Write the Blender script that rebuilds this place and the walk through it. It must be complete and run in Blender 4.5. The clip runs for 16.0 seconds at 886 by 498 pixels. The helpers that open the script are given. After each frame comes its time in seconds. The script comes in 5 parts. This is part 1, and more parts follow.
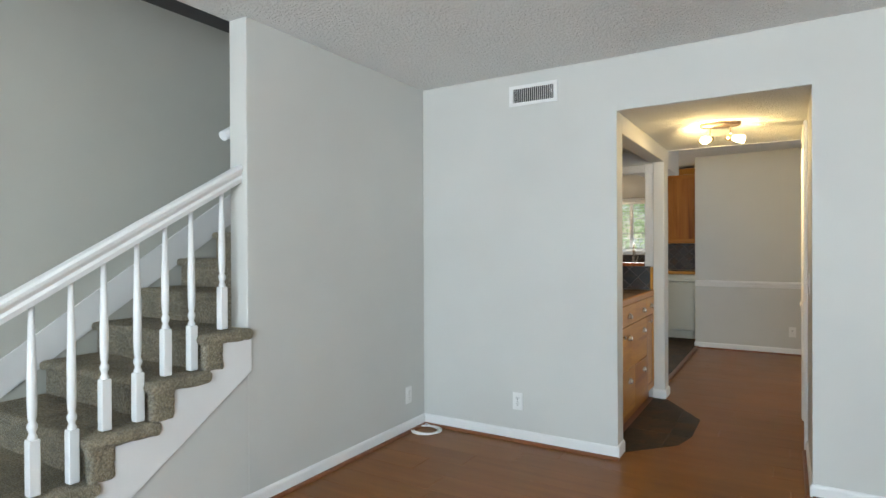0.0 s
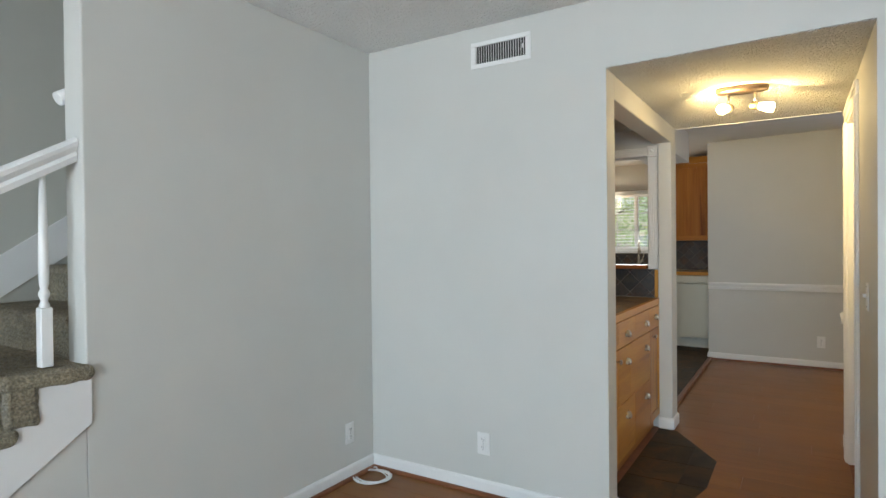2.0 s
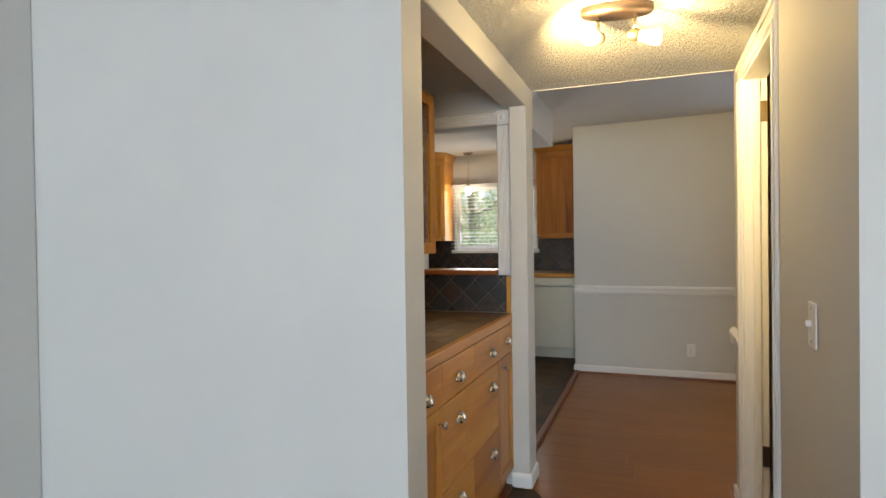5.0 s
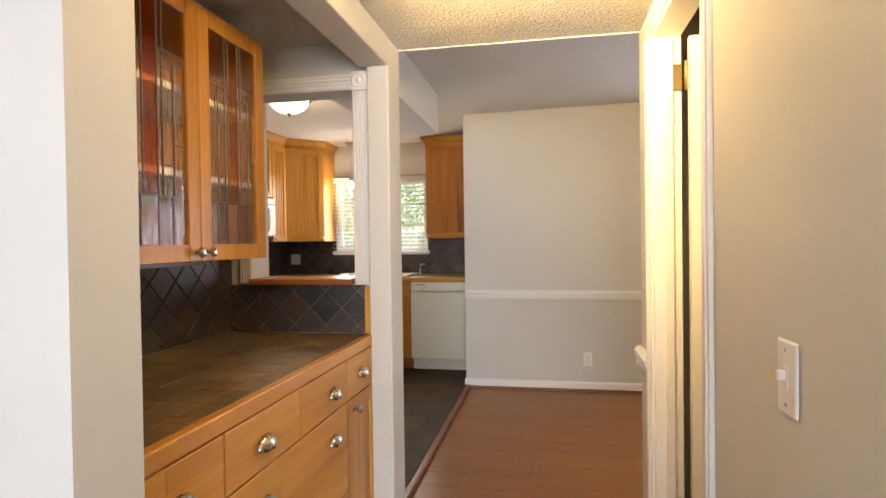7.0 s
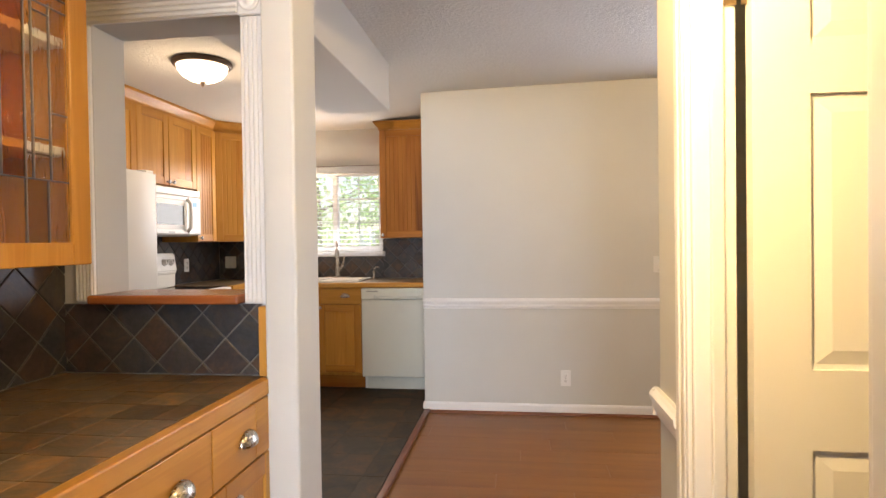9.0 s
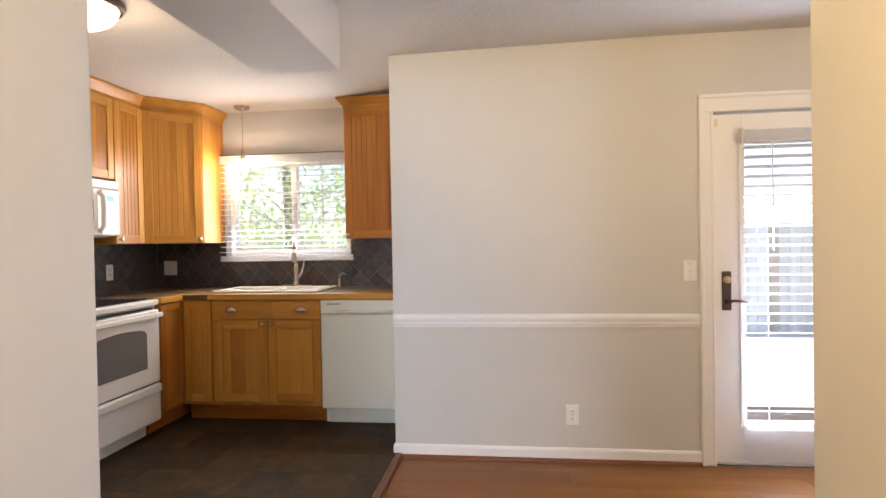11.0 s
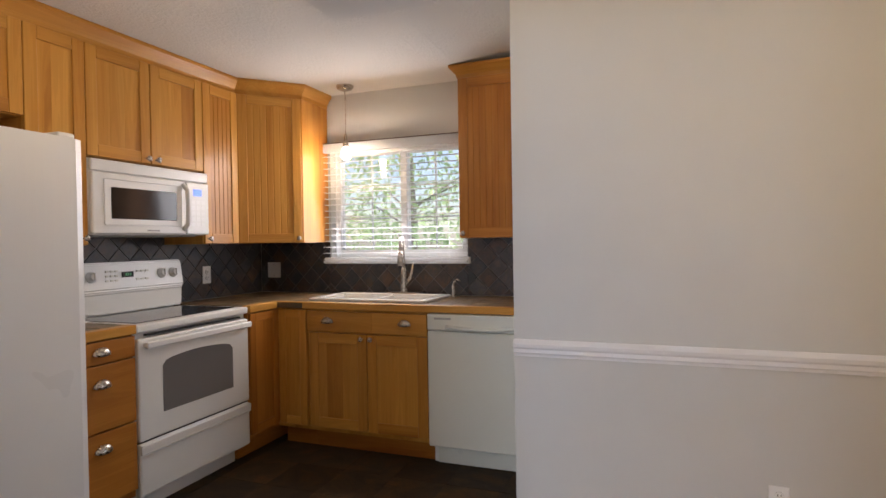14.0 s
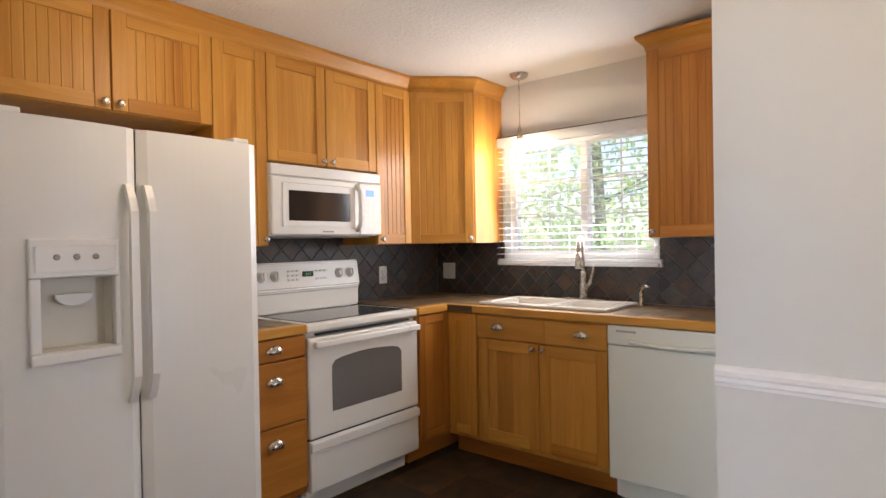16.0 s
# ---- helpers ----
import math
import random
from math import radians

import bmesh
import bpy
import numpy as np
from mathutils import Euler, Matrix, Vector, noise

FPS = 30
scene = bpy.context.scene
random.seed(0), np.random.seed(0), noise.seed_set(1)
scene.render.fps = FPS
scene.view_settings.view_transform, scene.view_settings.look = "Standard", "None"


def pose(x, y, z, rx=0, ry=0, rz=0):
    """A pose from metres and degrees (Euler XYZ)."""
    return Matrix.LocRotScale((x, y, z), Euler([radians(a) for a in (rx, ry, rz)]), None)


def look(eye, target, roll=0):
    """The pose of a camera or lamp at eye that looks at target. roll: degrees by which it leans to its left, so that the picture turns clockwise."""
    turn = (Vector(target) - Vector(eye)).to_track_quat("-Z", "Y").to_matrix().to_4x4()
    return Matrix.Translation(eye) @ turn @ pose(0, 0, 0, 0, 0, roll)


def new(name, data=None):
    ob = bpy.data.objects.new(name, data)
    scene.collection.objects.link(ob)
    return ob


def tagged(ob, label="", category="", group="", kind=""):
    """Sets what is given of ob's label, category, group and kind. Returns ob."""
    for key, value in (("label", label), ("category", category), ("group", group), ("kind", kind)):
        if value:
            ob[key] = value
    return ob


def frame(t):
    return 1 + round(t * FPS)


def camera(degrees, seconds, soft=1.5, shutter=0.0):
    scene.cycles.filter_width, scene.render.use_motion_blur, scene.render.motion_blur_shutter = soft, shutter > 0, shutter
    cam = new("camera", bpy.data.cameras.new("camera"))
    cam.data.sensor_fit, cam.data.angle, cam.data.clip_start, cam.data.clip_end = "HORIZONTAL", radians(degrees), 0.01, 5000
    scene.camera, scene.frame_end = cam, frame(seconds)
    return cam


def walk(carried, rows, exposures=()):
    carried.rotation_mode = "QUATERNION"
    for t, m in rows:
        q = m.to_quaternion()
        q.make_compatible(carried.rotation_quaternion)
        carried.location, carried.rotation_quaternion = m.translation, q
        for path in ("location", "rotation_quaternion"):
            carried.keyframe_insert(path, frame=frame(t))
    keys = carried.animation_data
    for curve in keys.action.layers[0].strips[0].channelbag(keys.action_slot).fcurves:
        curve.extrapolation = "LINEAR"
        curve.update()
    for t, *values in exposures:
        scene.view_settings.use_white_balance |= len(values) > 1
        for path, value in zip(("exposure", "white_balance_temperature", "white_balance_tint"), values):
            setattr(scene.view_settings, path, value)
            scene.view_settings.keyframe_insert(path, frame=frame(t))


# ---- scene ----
cam = camera(75.9, 16.0)
PATH = [
    (0, (0.505, 1.864, 1.301), (-0.532, 3.574, 1.291), -0.3),
    (0.5, (0.462, 2.053, 1.304), (-0.588, 3.755, 1.289), -0.4),
    (1, (0.461, 2.271, 1.321), (-0.601, 3.965, 1.302), -0.5),
    (1.5, (0.43, 2.474, 1.311), (-0.634, 4.167, 1.292), -0.6),
    (2, (0.374, 2.732, 1.316), (-0.69, 4.425, 1.297), -0.6),
    (2.5, (0.347, 2.962, 1.318), (-0.687, 4.673, 1.293), -0.5),
    (3, (0.347, 3.207, 1.315), (-0.651, 4.94, 1.292), -0.6),
    (3.2, (0.374, 3.301, 1.303), (-0.629, 5.031, 1.29), -0.5),
    (5.5, (0.214, 4.186, 1.3), (-0.374, 6.098, 1.27), -0.8),
    (6, (0.22, 4.39, 1.293), (-0.291, 6.323, 1.265), -0.7),
    (6.5, (0.226, 4.546, 1.296), (-0.209, 6.497, 1.269), -0.7),
    (7, (0.254, 4.703, 1.295), (-0.119, 6.667, 1.267), -0.8),
    (7.5, (0.296, 4.875, 1.3), (-0.046, 6.845, 1.271), -0.8),
    (8, (0.271, 5.076, 1.29), (-0.049, 7.05, 1.263), -1.0),
    (8.5, (0.22, 5.27, 1.29), (-0.074, 7.248, 1.263), -0.9),
    (9, (0.214, 5.438, 1.286), (-0.046, 7.421, 1.259), -0.8),
    (9.5, (0.211, 5.639, 1.287), (-0.025, 7.625, 1.262), -1.1),
    (11.8, (0.245, 6.602, 1.297), (-0.016, 8.585, 1.265), -0.8),
    (12, (0.25, 6.655, 1.301), (-0.028, 8.636, 1.266), -0.9),
    (12.5, (0.23, 6.814, 1.3), (-0.1, 8.787, 1.267), -0.8),
    (13, (0.188, 6.959, 1.3), (-0.243, 8.912, 1.272), -0.9),
    (13.5, (0.156, 7.042, 1.303), (-0.396, 8.964, 1.275), -0.9),
    (14, (0.115, 7.148, 1.304), (-0.589, 9.02, 1.277), -0.9),
    (14.5, (0.108, 7.247, 1.323), (-0.769, 9.045, 1.292), -0.7),
    (15, (0.121, 7.329, 1.32), (-0.912, 9.041, 1.291), -0.8),
    (15.5, (0.113, 7.395, 1.312), (-1.058, 9.016, 1.284), -0.8),
    (16, (0.07, 7.465, 1.311), (-1.213, 8.999, 1.291), -1.0),
]
walk(cam, [(t, look(eye, target, roll)) for t, eye, target, roll in PATH],
     exposures=[(0, 0.0, 6500, 10), (1.5, -0.06, 6500, 10), (3.2, -0.2, 6500, 12), (5.5, 0.12, 6520, 15), (7, 0.66, 7150, 21), (8, 0.80, 7200, 22), (9.7, 0.95, 6550, 22), (12, 0.93, 6550, 24), (13, 0.81, 6380, 24), (14, 0.40, 6380, 24), (14.5, 0.13, 6430, 24), (15, 0.31, 6400, 24), (16, 0.86, 6400, 22)])

# ---- world, sun, large lights ----
world = bpy.data.worlds.new("sky")
scene.world = world
world.use_nodes = True
wn = world.node_tree
sky = wn.nodes.new("ShaderNodeTexSky")
sky.sky_type, sky.sun_disc = "NISHITA", False
sky.sun_elevation, sky.sun_rotation = radians(66), radians(38)
wn.links.new(sky.outputs[0], wn.nodes["Background"].inputs[0])
wn.nodes["Background"].inputs[1].default_value = 0.15

sun = new("sun", bpy.data.lights.new("sun", "SUN"))
sun.data.energy, sun.data.angle, sun.data.color = 5.0, radians(0.5), (1, 0.95, 0.87)
sun.matrix_world = look((5.0, 6.5, 19.0), (0, 0, 0))


def window_light(name, eye, target, w, h, power, color, spread=180):
    ob = new(name, bpy.data.lights.new(name, "AREA"))
    ob.data.shape, ob.data.size, ob.data.size_y = "RECTANGLE", w, h
    ob.data.energy, ob.data.color, ob.data.spread = power, color, radians(spread)
    ob.matrix_world = look(eye, target)


def bulb_light(name, place, power, color, radius=0.035):
    ob = new(name, bpy.data.lights.new(name, "POINT"))
    ob.data.energy, ob.data.color, ob.data.shadow_soft_size = power, color, radius
    ob.location = place


def spot_light(name, eye, target, power, color):
    ob = new(name, bpy.data.lights.new(name, "SPOT"))
    ob.data.energy, ob.data.color, ob.data.shadow_soft_size = power, color, 0.03
    ob.data.spot_size, ob.data.spot_blend = radians(105), 1.0
    ob.matrix_world = look(eye, target)


DAY = (0.79, 0.905, 1.0)
WARM = (1.0, 0.71, 0.29)
window_light("daylight_living_sky", (0.9, -1.42, 1.25), (-1.0, 5.3, -0.6), 2.6, 2.0, 66, (0.52, 0.77, 1.0), 120)
window_light("daylight_living_ground", (0.9, -1.36, 1.25), (0.4, 0.5, 6.0), 2.6, 2.0, 300, (0.93, 0.96, 0.95), 172)
window_light("daylight_kitchen", (-1.58, 10.63, 1.58), (-1.58, 8, 1.1), 0.95, 0.7, 9, (0.95, 1, 0.97))
window_light("daylight_door", (1.805, 9.60, 1.03), (1.5, 7, 0.9), 0.6, 1.55, 22, (0.70, 0.84, 1.0))
bulb_light("bulb_hall_a", (0.02, 5.965, 1.965), 5.0, WARM)
bulb_light("bulb_hall_b", (0.285, 6.10, 1.965), 3.5, WARM)
spot_light("spot_hall_a", (0.02, 5.965, 1.97), (0.10, 6.20, 2.12), 190, WARM)
spot_light("spot_hall_b", (0.285, 6.10, 1.97), (0.80, 6.85, 1.45), 50, WARM)
bulb_light("bulb_kitchen", (-1.62, 8.60, 2.13), 3.4, (1.0, 0.78, 0.48), 0.1)
bulb_light("bulb_dining", (2.15, 8.35, 2.13), 5, (1.0, 0.74, 0.42), 0.08)
bulb_light("bulb_sink", (-1.848, 10.53, 1.84), 4.2, (1.0, 0.80, 0.50), 0.03)


# ---- materials ----
def mat(name, color, rough=0.5, metal=0.0):
    m = bpy.data.materials.new(name)
    m.use_nodes = True
    b = m.node_tree.nodes["Principled BSDF"]
    b.inputs["Base Color"].default_value = (*color, 1)
    b.inputs["Roughness"].default_value = rough
    b.inputs["Metallic"].default_value = metal
    return m, m.node_tree, b


def coords(nt, scale=(1, 1, 1), kind="Object"):
    tc, mp = nt.nodes.new("ShaderNodeTexCoord"), nt.nodes.new("ShaderNodeMapping")
    mp.inputs["Scale"].default_value = scale
    nt.links.new(tc.outputs[kind], mp.inputs["Vector"])
    return mp.outputs[0]


def world_coords(nt, scale=(1, 1, 1)):
    g, mp = nt.nodes.new("ShaderNodeNewGeometry"), nt.nodes.new("ShaderNodeMapping")
    mp.inputs["Scale"].default_value = scale
    nt.links.new(g.outputs["Position"], mp.inputs["Vector"])
    return mp.outputs[0]


def noise_tex(nt, vec, scale, detail=4, rough=0.55, distortion=0.0):
    n = nt.nodes.new("ShaderNodeTexNoise")
    n.inputs["Scale"].default_value, n.inputs["Detail"].default_value = scale, detail
    n.inputs["Roughness"].default_value, n.inputs["Distortion"].default_value = rough, distortion
    nt.links.new(vec, n.inputs["Vector"])
    return n.outputs[0]


def ramp(nt, fac, *stops):
    r = nt.nodes.new("ShaderNodeValToRGB")
    e = r.color_ramp.elements
    while len(e) < len(stops):
        e.new(0.5)
    for i, (p, c) in enumerate(stops):
        e[i].position, e[i].color = p, (*c, 1)
    nt.links.new(fac, r.inputs[0])
    return r.outputs[0]


def mix(nt, a, b, fac, how="MIX"):
    m = nt.nodes.new("ShaderNodeMix")
    m.data_type, m.blend_type = "RGBA", how
    for key, v in ((0, fac), (6, a), (7, b)):
        if isinstance(v, (int, float)):
            m.inputs[key].default_value = v
        elif isinstance(v, tuple):
            m.inputs[key].default_value = (*v, 1)
        else:
            nt.links.new(v, m.inputs[key])
    return m.outputs[2]


def bump(nt, b, height, strength=0.2, distance=0.01):
    n = nt.nodes.new("ShaderNodeBump")
    n.inputs["Strength"].default_value, n.inputs["Distance"].default_value = strength, distance
    nt.links.new(height, n.inputs["Height"])
    nt.links.new(n.outputs[0], b.inputs["Normal"])


def rnd(nt):
    return nt.nodes.new("ShaderNodeObjectInfo").outputs["Random"]


def shift(nt, vec, amount=37.0):
    """Moves a texture by each object's own random amount."""
    m, a = nt.nodes.new("ShaderNodeMath"), nt.nodes.new("ShaderNodeVectorMath")
    m.operation, m.inputs[1].default_value, a.operation = "MULTIPLY", amount, "ADD"
    nt.links.new(rnd(nt), m.inputs[0])
    nt.links.new(vec, a.inputs[0])
    nt.links.new(m.outputs[0], a.inputs[1])
    return a.outputs[0]


def to_rough(nt, b, fac, lo, hi):
    r = nt.nodes.new("ShaderNodeMapRange")
    r.inputs["To Min"].default_value, r.inputs["To Max"].default_value = lo, hi
    nt.links.new(fac, r.inputs[0])
    nt.links.new(r.outputs[0], b.inputs["Roughness"])


def painted(name, color, rough=0.6, grain=0.05, spread=0.03):
    m, nt, b = mat(name, color, rough)
    v = world_coords(nt)
    big, fine = noise_tex(nt, v, 1.3, 3), noise_tex(nt, v, 160, 3)
    lo, hi = tuple(c * (1 - spread) for c in color), tuple(min(1, c * (1 + spread)) for c in color)
    nt.links.new(ramp(nt, big, (0.3, lo), (0.7, hi)), b.inputs["Base Color"])
    bump(nt, b, fine, grain, 0.004)
    to_rough(nt, b, big, rough - 0.06, rough + 0.06)
    return m


def popcorn(name, color, strength, scale=52, depth=0.014):
    m, nt, b = mat(name, color, 0.9)
    v = world_coords(nt)
    t = noise_tex(nt, v, scale, 3, 0.6, 0.4)
    fine = ramp(nt, t, (0.42, (0, 0, 0)), (0.62, (1, 1, 1)))
    bump(nt, b, fine, strength, depth)
    nt.links.new(mix(nt, color, tuple(c * 0.93 for c in color), noise_tex(nt, v, 2.0, 2)), b.inputs["Base Color"])
    return m


def wooden(name, dark, mid, light, along="z", rough=0.34):
    """Alder with long streaks along one axis, knots and a different tone for each object."""
    m, nt, b = mat(name, mid, rough)
    s = {"z": (7, 7, 0.40), "x": (0.40, 7, 7), "y": (7, 0.40, 7)}[along]
    v = shift(nt, coords(nt, s))
    streak = noise_tex(nt, v, 1.6, 4, 0.5, 0.5)
    fs = {"z": (60, 60, 1.6), "x": (1.6, 60, 60), "y": (60, 1.6, 60)}[along]
    fine = noise_tex(nt, shift(nt, coords(nt, fs)), 2.0, 4, 0.6)
    c1 = ramp(nt, streak, (0.22, dark), (0.36, mid), (0.64, light), (0.82, mid))
    c2 = mix(nt, c1, (0.62, 0.50, 0.40), ramp(nt, fine, (0.52, (0, 0, 0)), (0.78, (0.13, 0.13, 0.13))), "MULTIPLY")
    ring, wave = nt.nodes.new("ShaderNodeMath"), nt.nodes.new("ShaderNodeMath")
    ring.operation, ring.inputs[1].default_value, wave.operation = "MULTIPLY", 75.0, "SINE"
    nt.links.new(streak, ring.inputs[0])
    nt.links.new(ring.outputs[0], wave.inputs[0])
    c2 = mix(nt, c2, ramp(nt, wave.outputs[0], (0.0, (0.86, 0.80, 0.74)), (0.6, (1.03, 1.03, 1.03))), 0.35, "MULTIPLY")
    tone = ramp(nt, rnd(nt), (0.0, (0.76, 0.66, 0.55)), (0.25, (0.95, 0.92, 0.88)), (0.6, (1.02, 1.02, 1.0)), (1.0, (1.10, 1.10, 1.08)))
    c3 = mix(nt, c2, tone, 1.0, "MULTIPLY")
    nt.links.new(c3, b.inputs["Base Color"])
    bump(nt, b, fine, 0.06, 0.002)
    to_rough(nt, b, streak, rough - 0.06, rough + 0.1)
    b.inputs["Coat Weight"].default_value, b.inputs["Coat Roughness"].default_value = 0.10, 0.25
    b.inputs["Specular IOR Level"].default_value = 0.26
    return m


def slate(name, tones, rough=0.5, scale=9.0, apart=5.0):
    """Slate with a tone of its own for each tile, clouds and fine clefts."""
    m, nt, b = mat(name, tones[0], rough)
    v = shift(nt, world_coords(nt), apart)
    cloud, fine = noise_tex(nt, v, scale, 5, 0.65, 0.9), noise_tex(nt, v, 70, 5, 0.65)
    steps = [(i / max(1, len(tones) - 1), c) for i, c in enumerate(tones)]
    base = ramp(nt, rnd(nt), *steps)
    rust = ramp(nt, cloud, (0.36, (0.70, 0.70, 0.70)), (0.48, (1, 1, 1)), (0.64, (1.8, 1.35, 0.85)))
    c = mix(nt, mix(nt, base, rust, 0.8, "MULTIPLY"), ramp(nt, fine, (0.3, (0.72, 0.72, 0.72)), (0.7, (1.18, 1.18, 1.18))), 1.0, "MULTIPLY")
    nt.links.new(c, b.inputs["Base Color"])
    bump(nt, b, cloud, 0.35, 0.006)
    to_rough(nt, b, fine, rough - 0.12, rough + 0.15)
    return m


def laminate(name):
    m, nt, b = mat(name, (0.2, 0.07, 0.03), 0.25)
    v = shift(nt, world_coords(nt, (0.8, 11, 1)), 23.0)
    streak = noise_tex(nt, v, 1.2, 3, 0.5, 0.25)
    fine = noise_tex(nt, shift(nt, world_coords(nt, (2.5, 60, 1)), 11.0), 2.2, 4)
    c = ramp(nt, streak, (0.25, (0.185, 0.068, 0.012)), (0.5, (0.215, 0.082, 0.015)), (0.75, (0.250, 0.098, 0.018)))
    c = mix(nt, c, ramp(nt, fine, (0.35, (0.93, 0.92, 0.90)), (0.65, (1.04, 1.03, 1.03))), 0.8, "MULTIPLY")
    tone = ramp(nt, rnd(nt), (0, (0.95, 0.94, 0.93)), (1, (1.05, 1.04, 1.04)))
    b.inputs["Specular IOR Level"].default_value = 0.26
    nt.links.new(mix(nt, c, tone, 1.0, "MULTIPLY"), b.inputs["Base Color"])
    to_rough(nt, b, noise_tex(nt, world_coords(nt), 3.0, 2), 0.26, 0.36)
    return m


def carpet(name):
    m, nt, b = mat(name, (0.2, 0.17, 0.12), 0.97)
    v = world_coords(nt)
    f, c, big = noise_tex(nt, v, 150, 4, 0.7), noise_tex(nt, v, 105, 4, 0.75), noise_tex(nt, v, 7, 4, 0.6)
    col = ramp(nt, c, (0.36, (0.15, 0.120, 0.068)), (0.5, (0.37, 0.310, 0.195)), (0.64, (0.64, 0.56, 0.38)))
    nt.links.new(mix(nt, col, ramp(nt, big, (0.35, (0.72, 0.7, 0.68)), (0.65, (1.12, 1.1, 1.08))), 1.0, "MULTIPLY"), b.inputs["Base Color"])
    bump(nt, b, f, 1.0, 0.03)
    b.inputs["Sheen Weight"].default_value = 0.3
    return m


def clear(name, color, rough=0.0, ior=1.45):
    m, nt, b = mat(name, color, rough)
    b.inputs["Transmission Weight"].default_value, b.inputs["IOR"].default_value = 1.0, ior
    return m


def rippled(name, color, rough=0.03):
    m, nt, b = mat(name, color, rough)
    b.inputs["Transmission Weight"].default_value, b.inputs["IOR"].default_value = 1.0, 1.45
    bump(nt, b, noise_tex(nt, coords(nt, (30, 30, 9)), 1.6, 3, 0.5, 1.0), 0.35, 0.01)
    return m


def glow(name, color, strength):
    m, nt, b = mat(name, color, 0.4)
    b.inputs["Emission Color"].default_value = (*color, 1)
    b.inputs["Emission Strength"].default_value = strength
    return m


def thin_lit(m, color, share):
    """Lets light pass through a thin sheet of the material."""
    nt = m.node_tree
    tr, mx = nt.nodes.new("ShaderNodeBsdfTranslucent"), nt.nodes.new("ShaderNodeMixShader")
    tr.inputs["Color"].default_value, mx.inputs[0].default_value = (*color, 1), share
    nt.links.new(nt.nodes["Principled BSDF"].outputs[0], mx.inputs[1])
    nt.links.new(tr.outputs[0], mx.inputs[2])
    nt.links.new(mx.outputs[0], nt.nodes["Material Output"].inputs[0])


def brushed(name, color, rough):
    m, nt, b = mat(name, color, rough, 1.0)
    to_rough(nt, b, noise_tex(nt, coords(nt, (40, 40, 40)), 3, 4), rough - 0.07, rough + 0.1)
    return m


def enamel(name, color, rough=0.28):
    m, nt, b = mat(name, color, rough)
    v = coords(nt)
    n = noise_tex(nt, v, 2.0, 3)
    nt.links.new(mix(nt, color, tuple(c * 0.94 for c in color), n), b.inputs["Base Color"])
    bump(nt, b, noise_tex(nt, v, 120, 2), 0.02, 0.002)
    to_rough(nt, b, n, rough - 0.05, rough + 0.08)
    return m


WALL = painted("wall_paint", (0.60, 0.60, 0.57), 0.62, 0.06)
# Same finish as the room walls, in a darker grey-green.
STAIRWALL = painted("stairwell_grey", (0.50, 0.50, 0.45), 0.62, 0.06)
CEIL = popcorn("popcorn_ceiling", (0.90, 0.90, 0.88), 0.7)
CEIL_HALL = popcorn("heavy_popcorn_ceiling", (0.86, 0.86, 0.84), 1.0, 68, 0.017)
# Greyer and less bumpy than the other two ceilings.
CEIL_SOFT = popcorn("greyer_popcorn_ceiling", (0.73, 0.72, 0.69), 0.26)
SOFFIT = painted("soffit_paint", (0.68, 0.67, 0.64), 0.7, 0.12)
TRIM = painted("white_trim", (0.80, 0.80, 0.79), 0.38, 0.03, 0.02)
ALDER = wooden("alder_upright", (0.30, 0.112, 0.020), (0.50, 0.228, 0.038), (0.60, 0.310, 0.062), "z")
ALDER_X = wooden("alder_across", (0.30, 0.112, 0.020), (0.50, 0.228, 0.038), (0.60, 0.310, 0.062), "x")
ALDER_Y = wooden("alder_deep", (0.30, 0.112, 0.020), (0.50, 0.228, 0.038), (0.60, 0.310, 0.062), "y")
# Alder in a darker, redder colour, for toe kicks and redden().
ALDER_RED = wooden("alder_upright_redder", (0.19, 0.060, 0.010), (0.37, 0.138, 0.021), (0.47, 0.195, 0.034), "z")
ALDER_RED_X = wooden("alder_across_redder", (0.19, 0.060, 0.010), (0.37, 0.138, 0.021), (0.47, 0.195, 0.034), "x")
REDWOOD = wooden("red_stained_wood", (0.14, 0.035, 0.012), (0.27, 0.08, 0.026), (0.36, 0.12, 0.04), "x", 0.22)
SHOE = wooden("brown_shoe_moulding", (0.08, 0.025, 0.012), (0.16, 0.055, 0.024), (0.22, 0.08, 0.035), "x")
SLATE_WALL = slate("slate_splash", [(0.035, 0.038, 0.045), (0.055, 0.058, 0.065), (0.075, 0.052, 0.040), (0.050, 0.040, 0.042), (0.085, 0.085, 0.085)], 0.42)
SLATE_TOP = slate("slate_counter", [(0.085, 0.053, 0.027), (0.150, 0.098, 0.048), (0.100, 0.074, 0.044), (0.230, 0.165, 0.088), (0.110, 0.066, 0.032), (0.165, 0.125, 0.074), (0.120, 0.082, 0.045)], 0.40, 14)
SLATE_FLOOR = slate("slate_floor", [(0.032, 0.023, 0.014), (0.052, 0.036, 0.019), (0.040, 0.031, 0.021), (0.060, 0.039, 0.020)], 0.60, 5.0, 0.4)
SLATE_FLOOR.node_tree.nodes["Principled BSDF"].inputs["Specular IOR Level"].default_value = 0.16
GROUT_BROWN = painted("brown_grout", (0.098, 0.068, 0.038), 0.9, 0.3, 0.1)
GROUT = painted("grey_grout", (0.19, 0.18, 0.165), 0.9, 0.3, 0.1)
GROUT_DARK = painted("dark_grout", (0.040, 0.032, 0.022), 0.9, 0.3, 0.1)
WOODFLOOR = laminate("cherry_laminate")
CARPET = carpet("taupe_carpet")
APPLIANCE = enamel("white_enamel", (0.80, 0.80, 0.77))
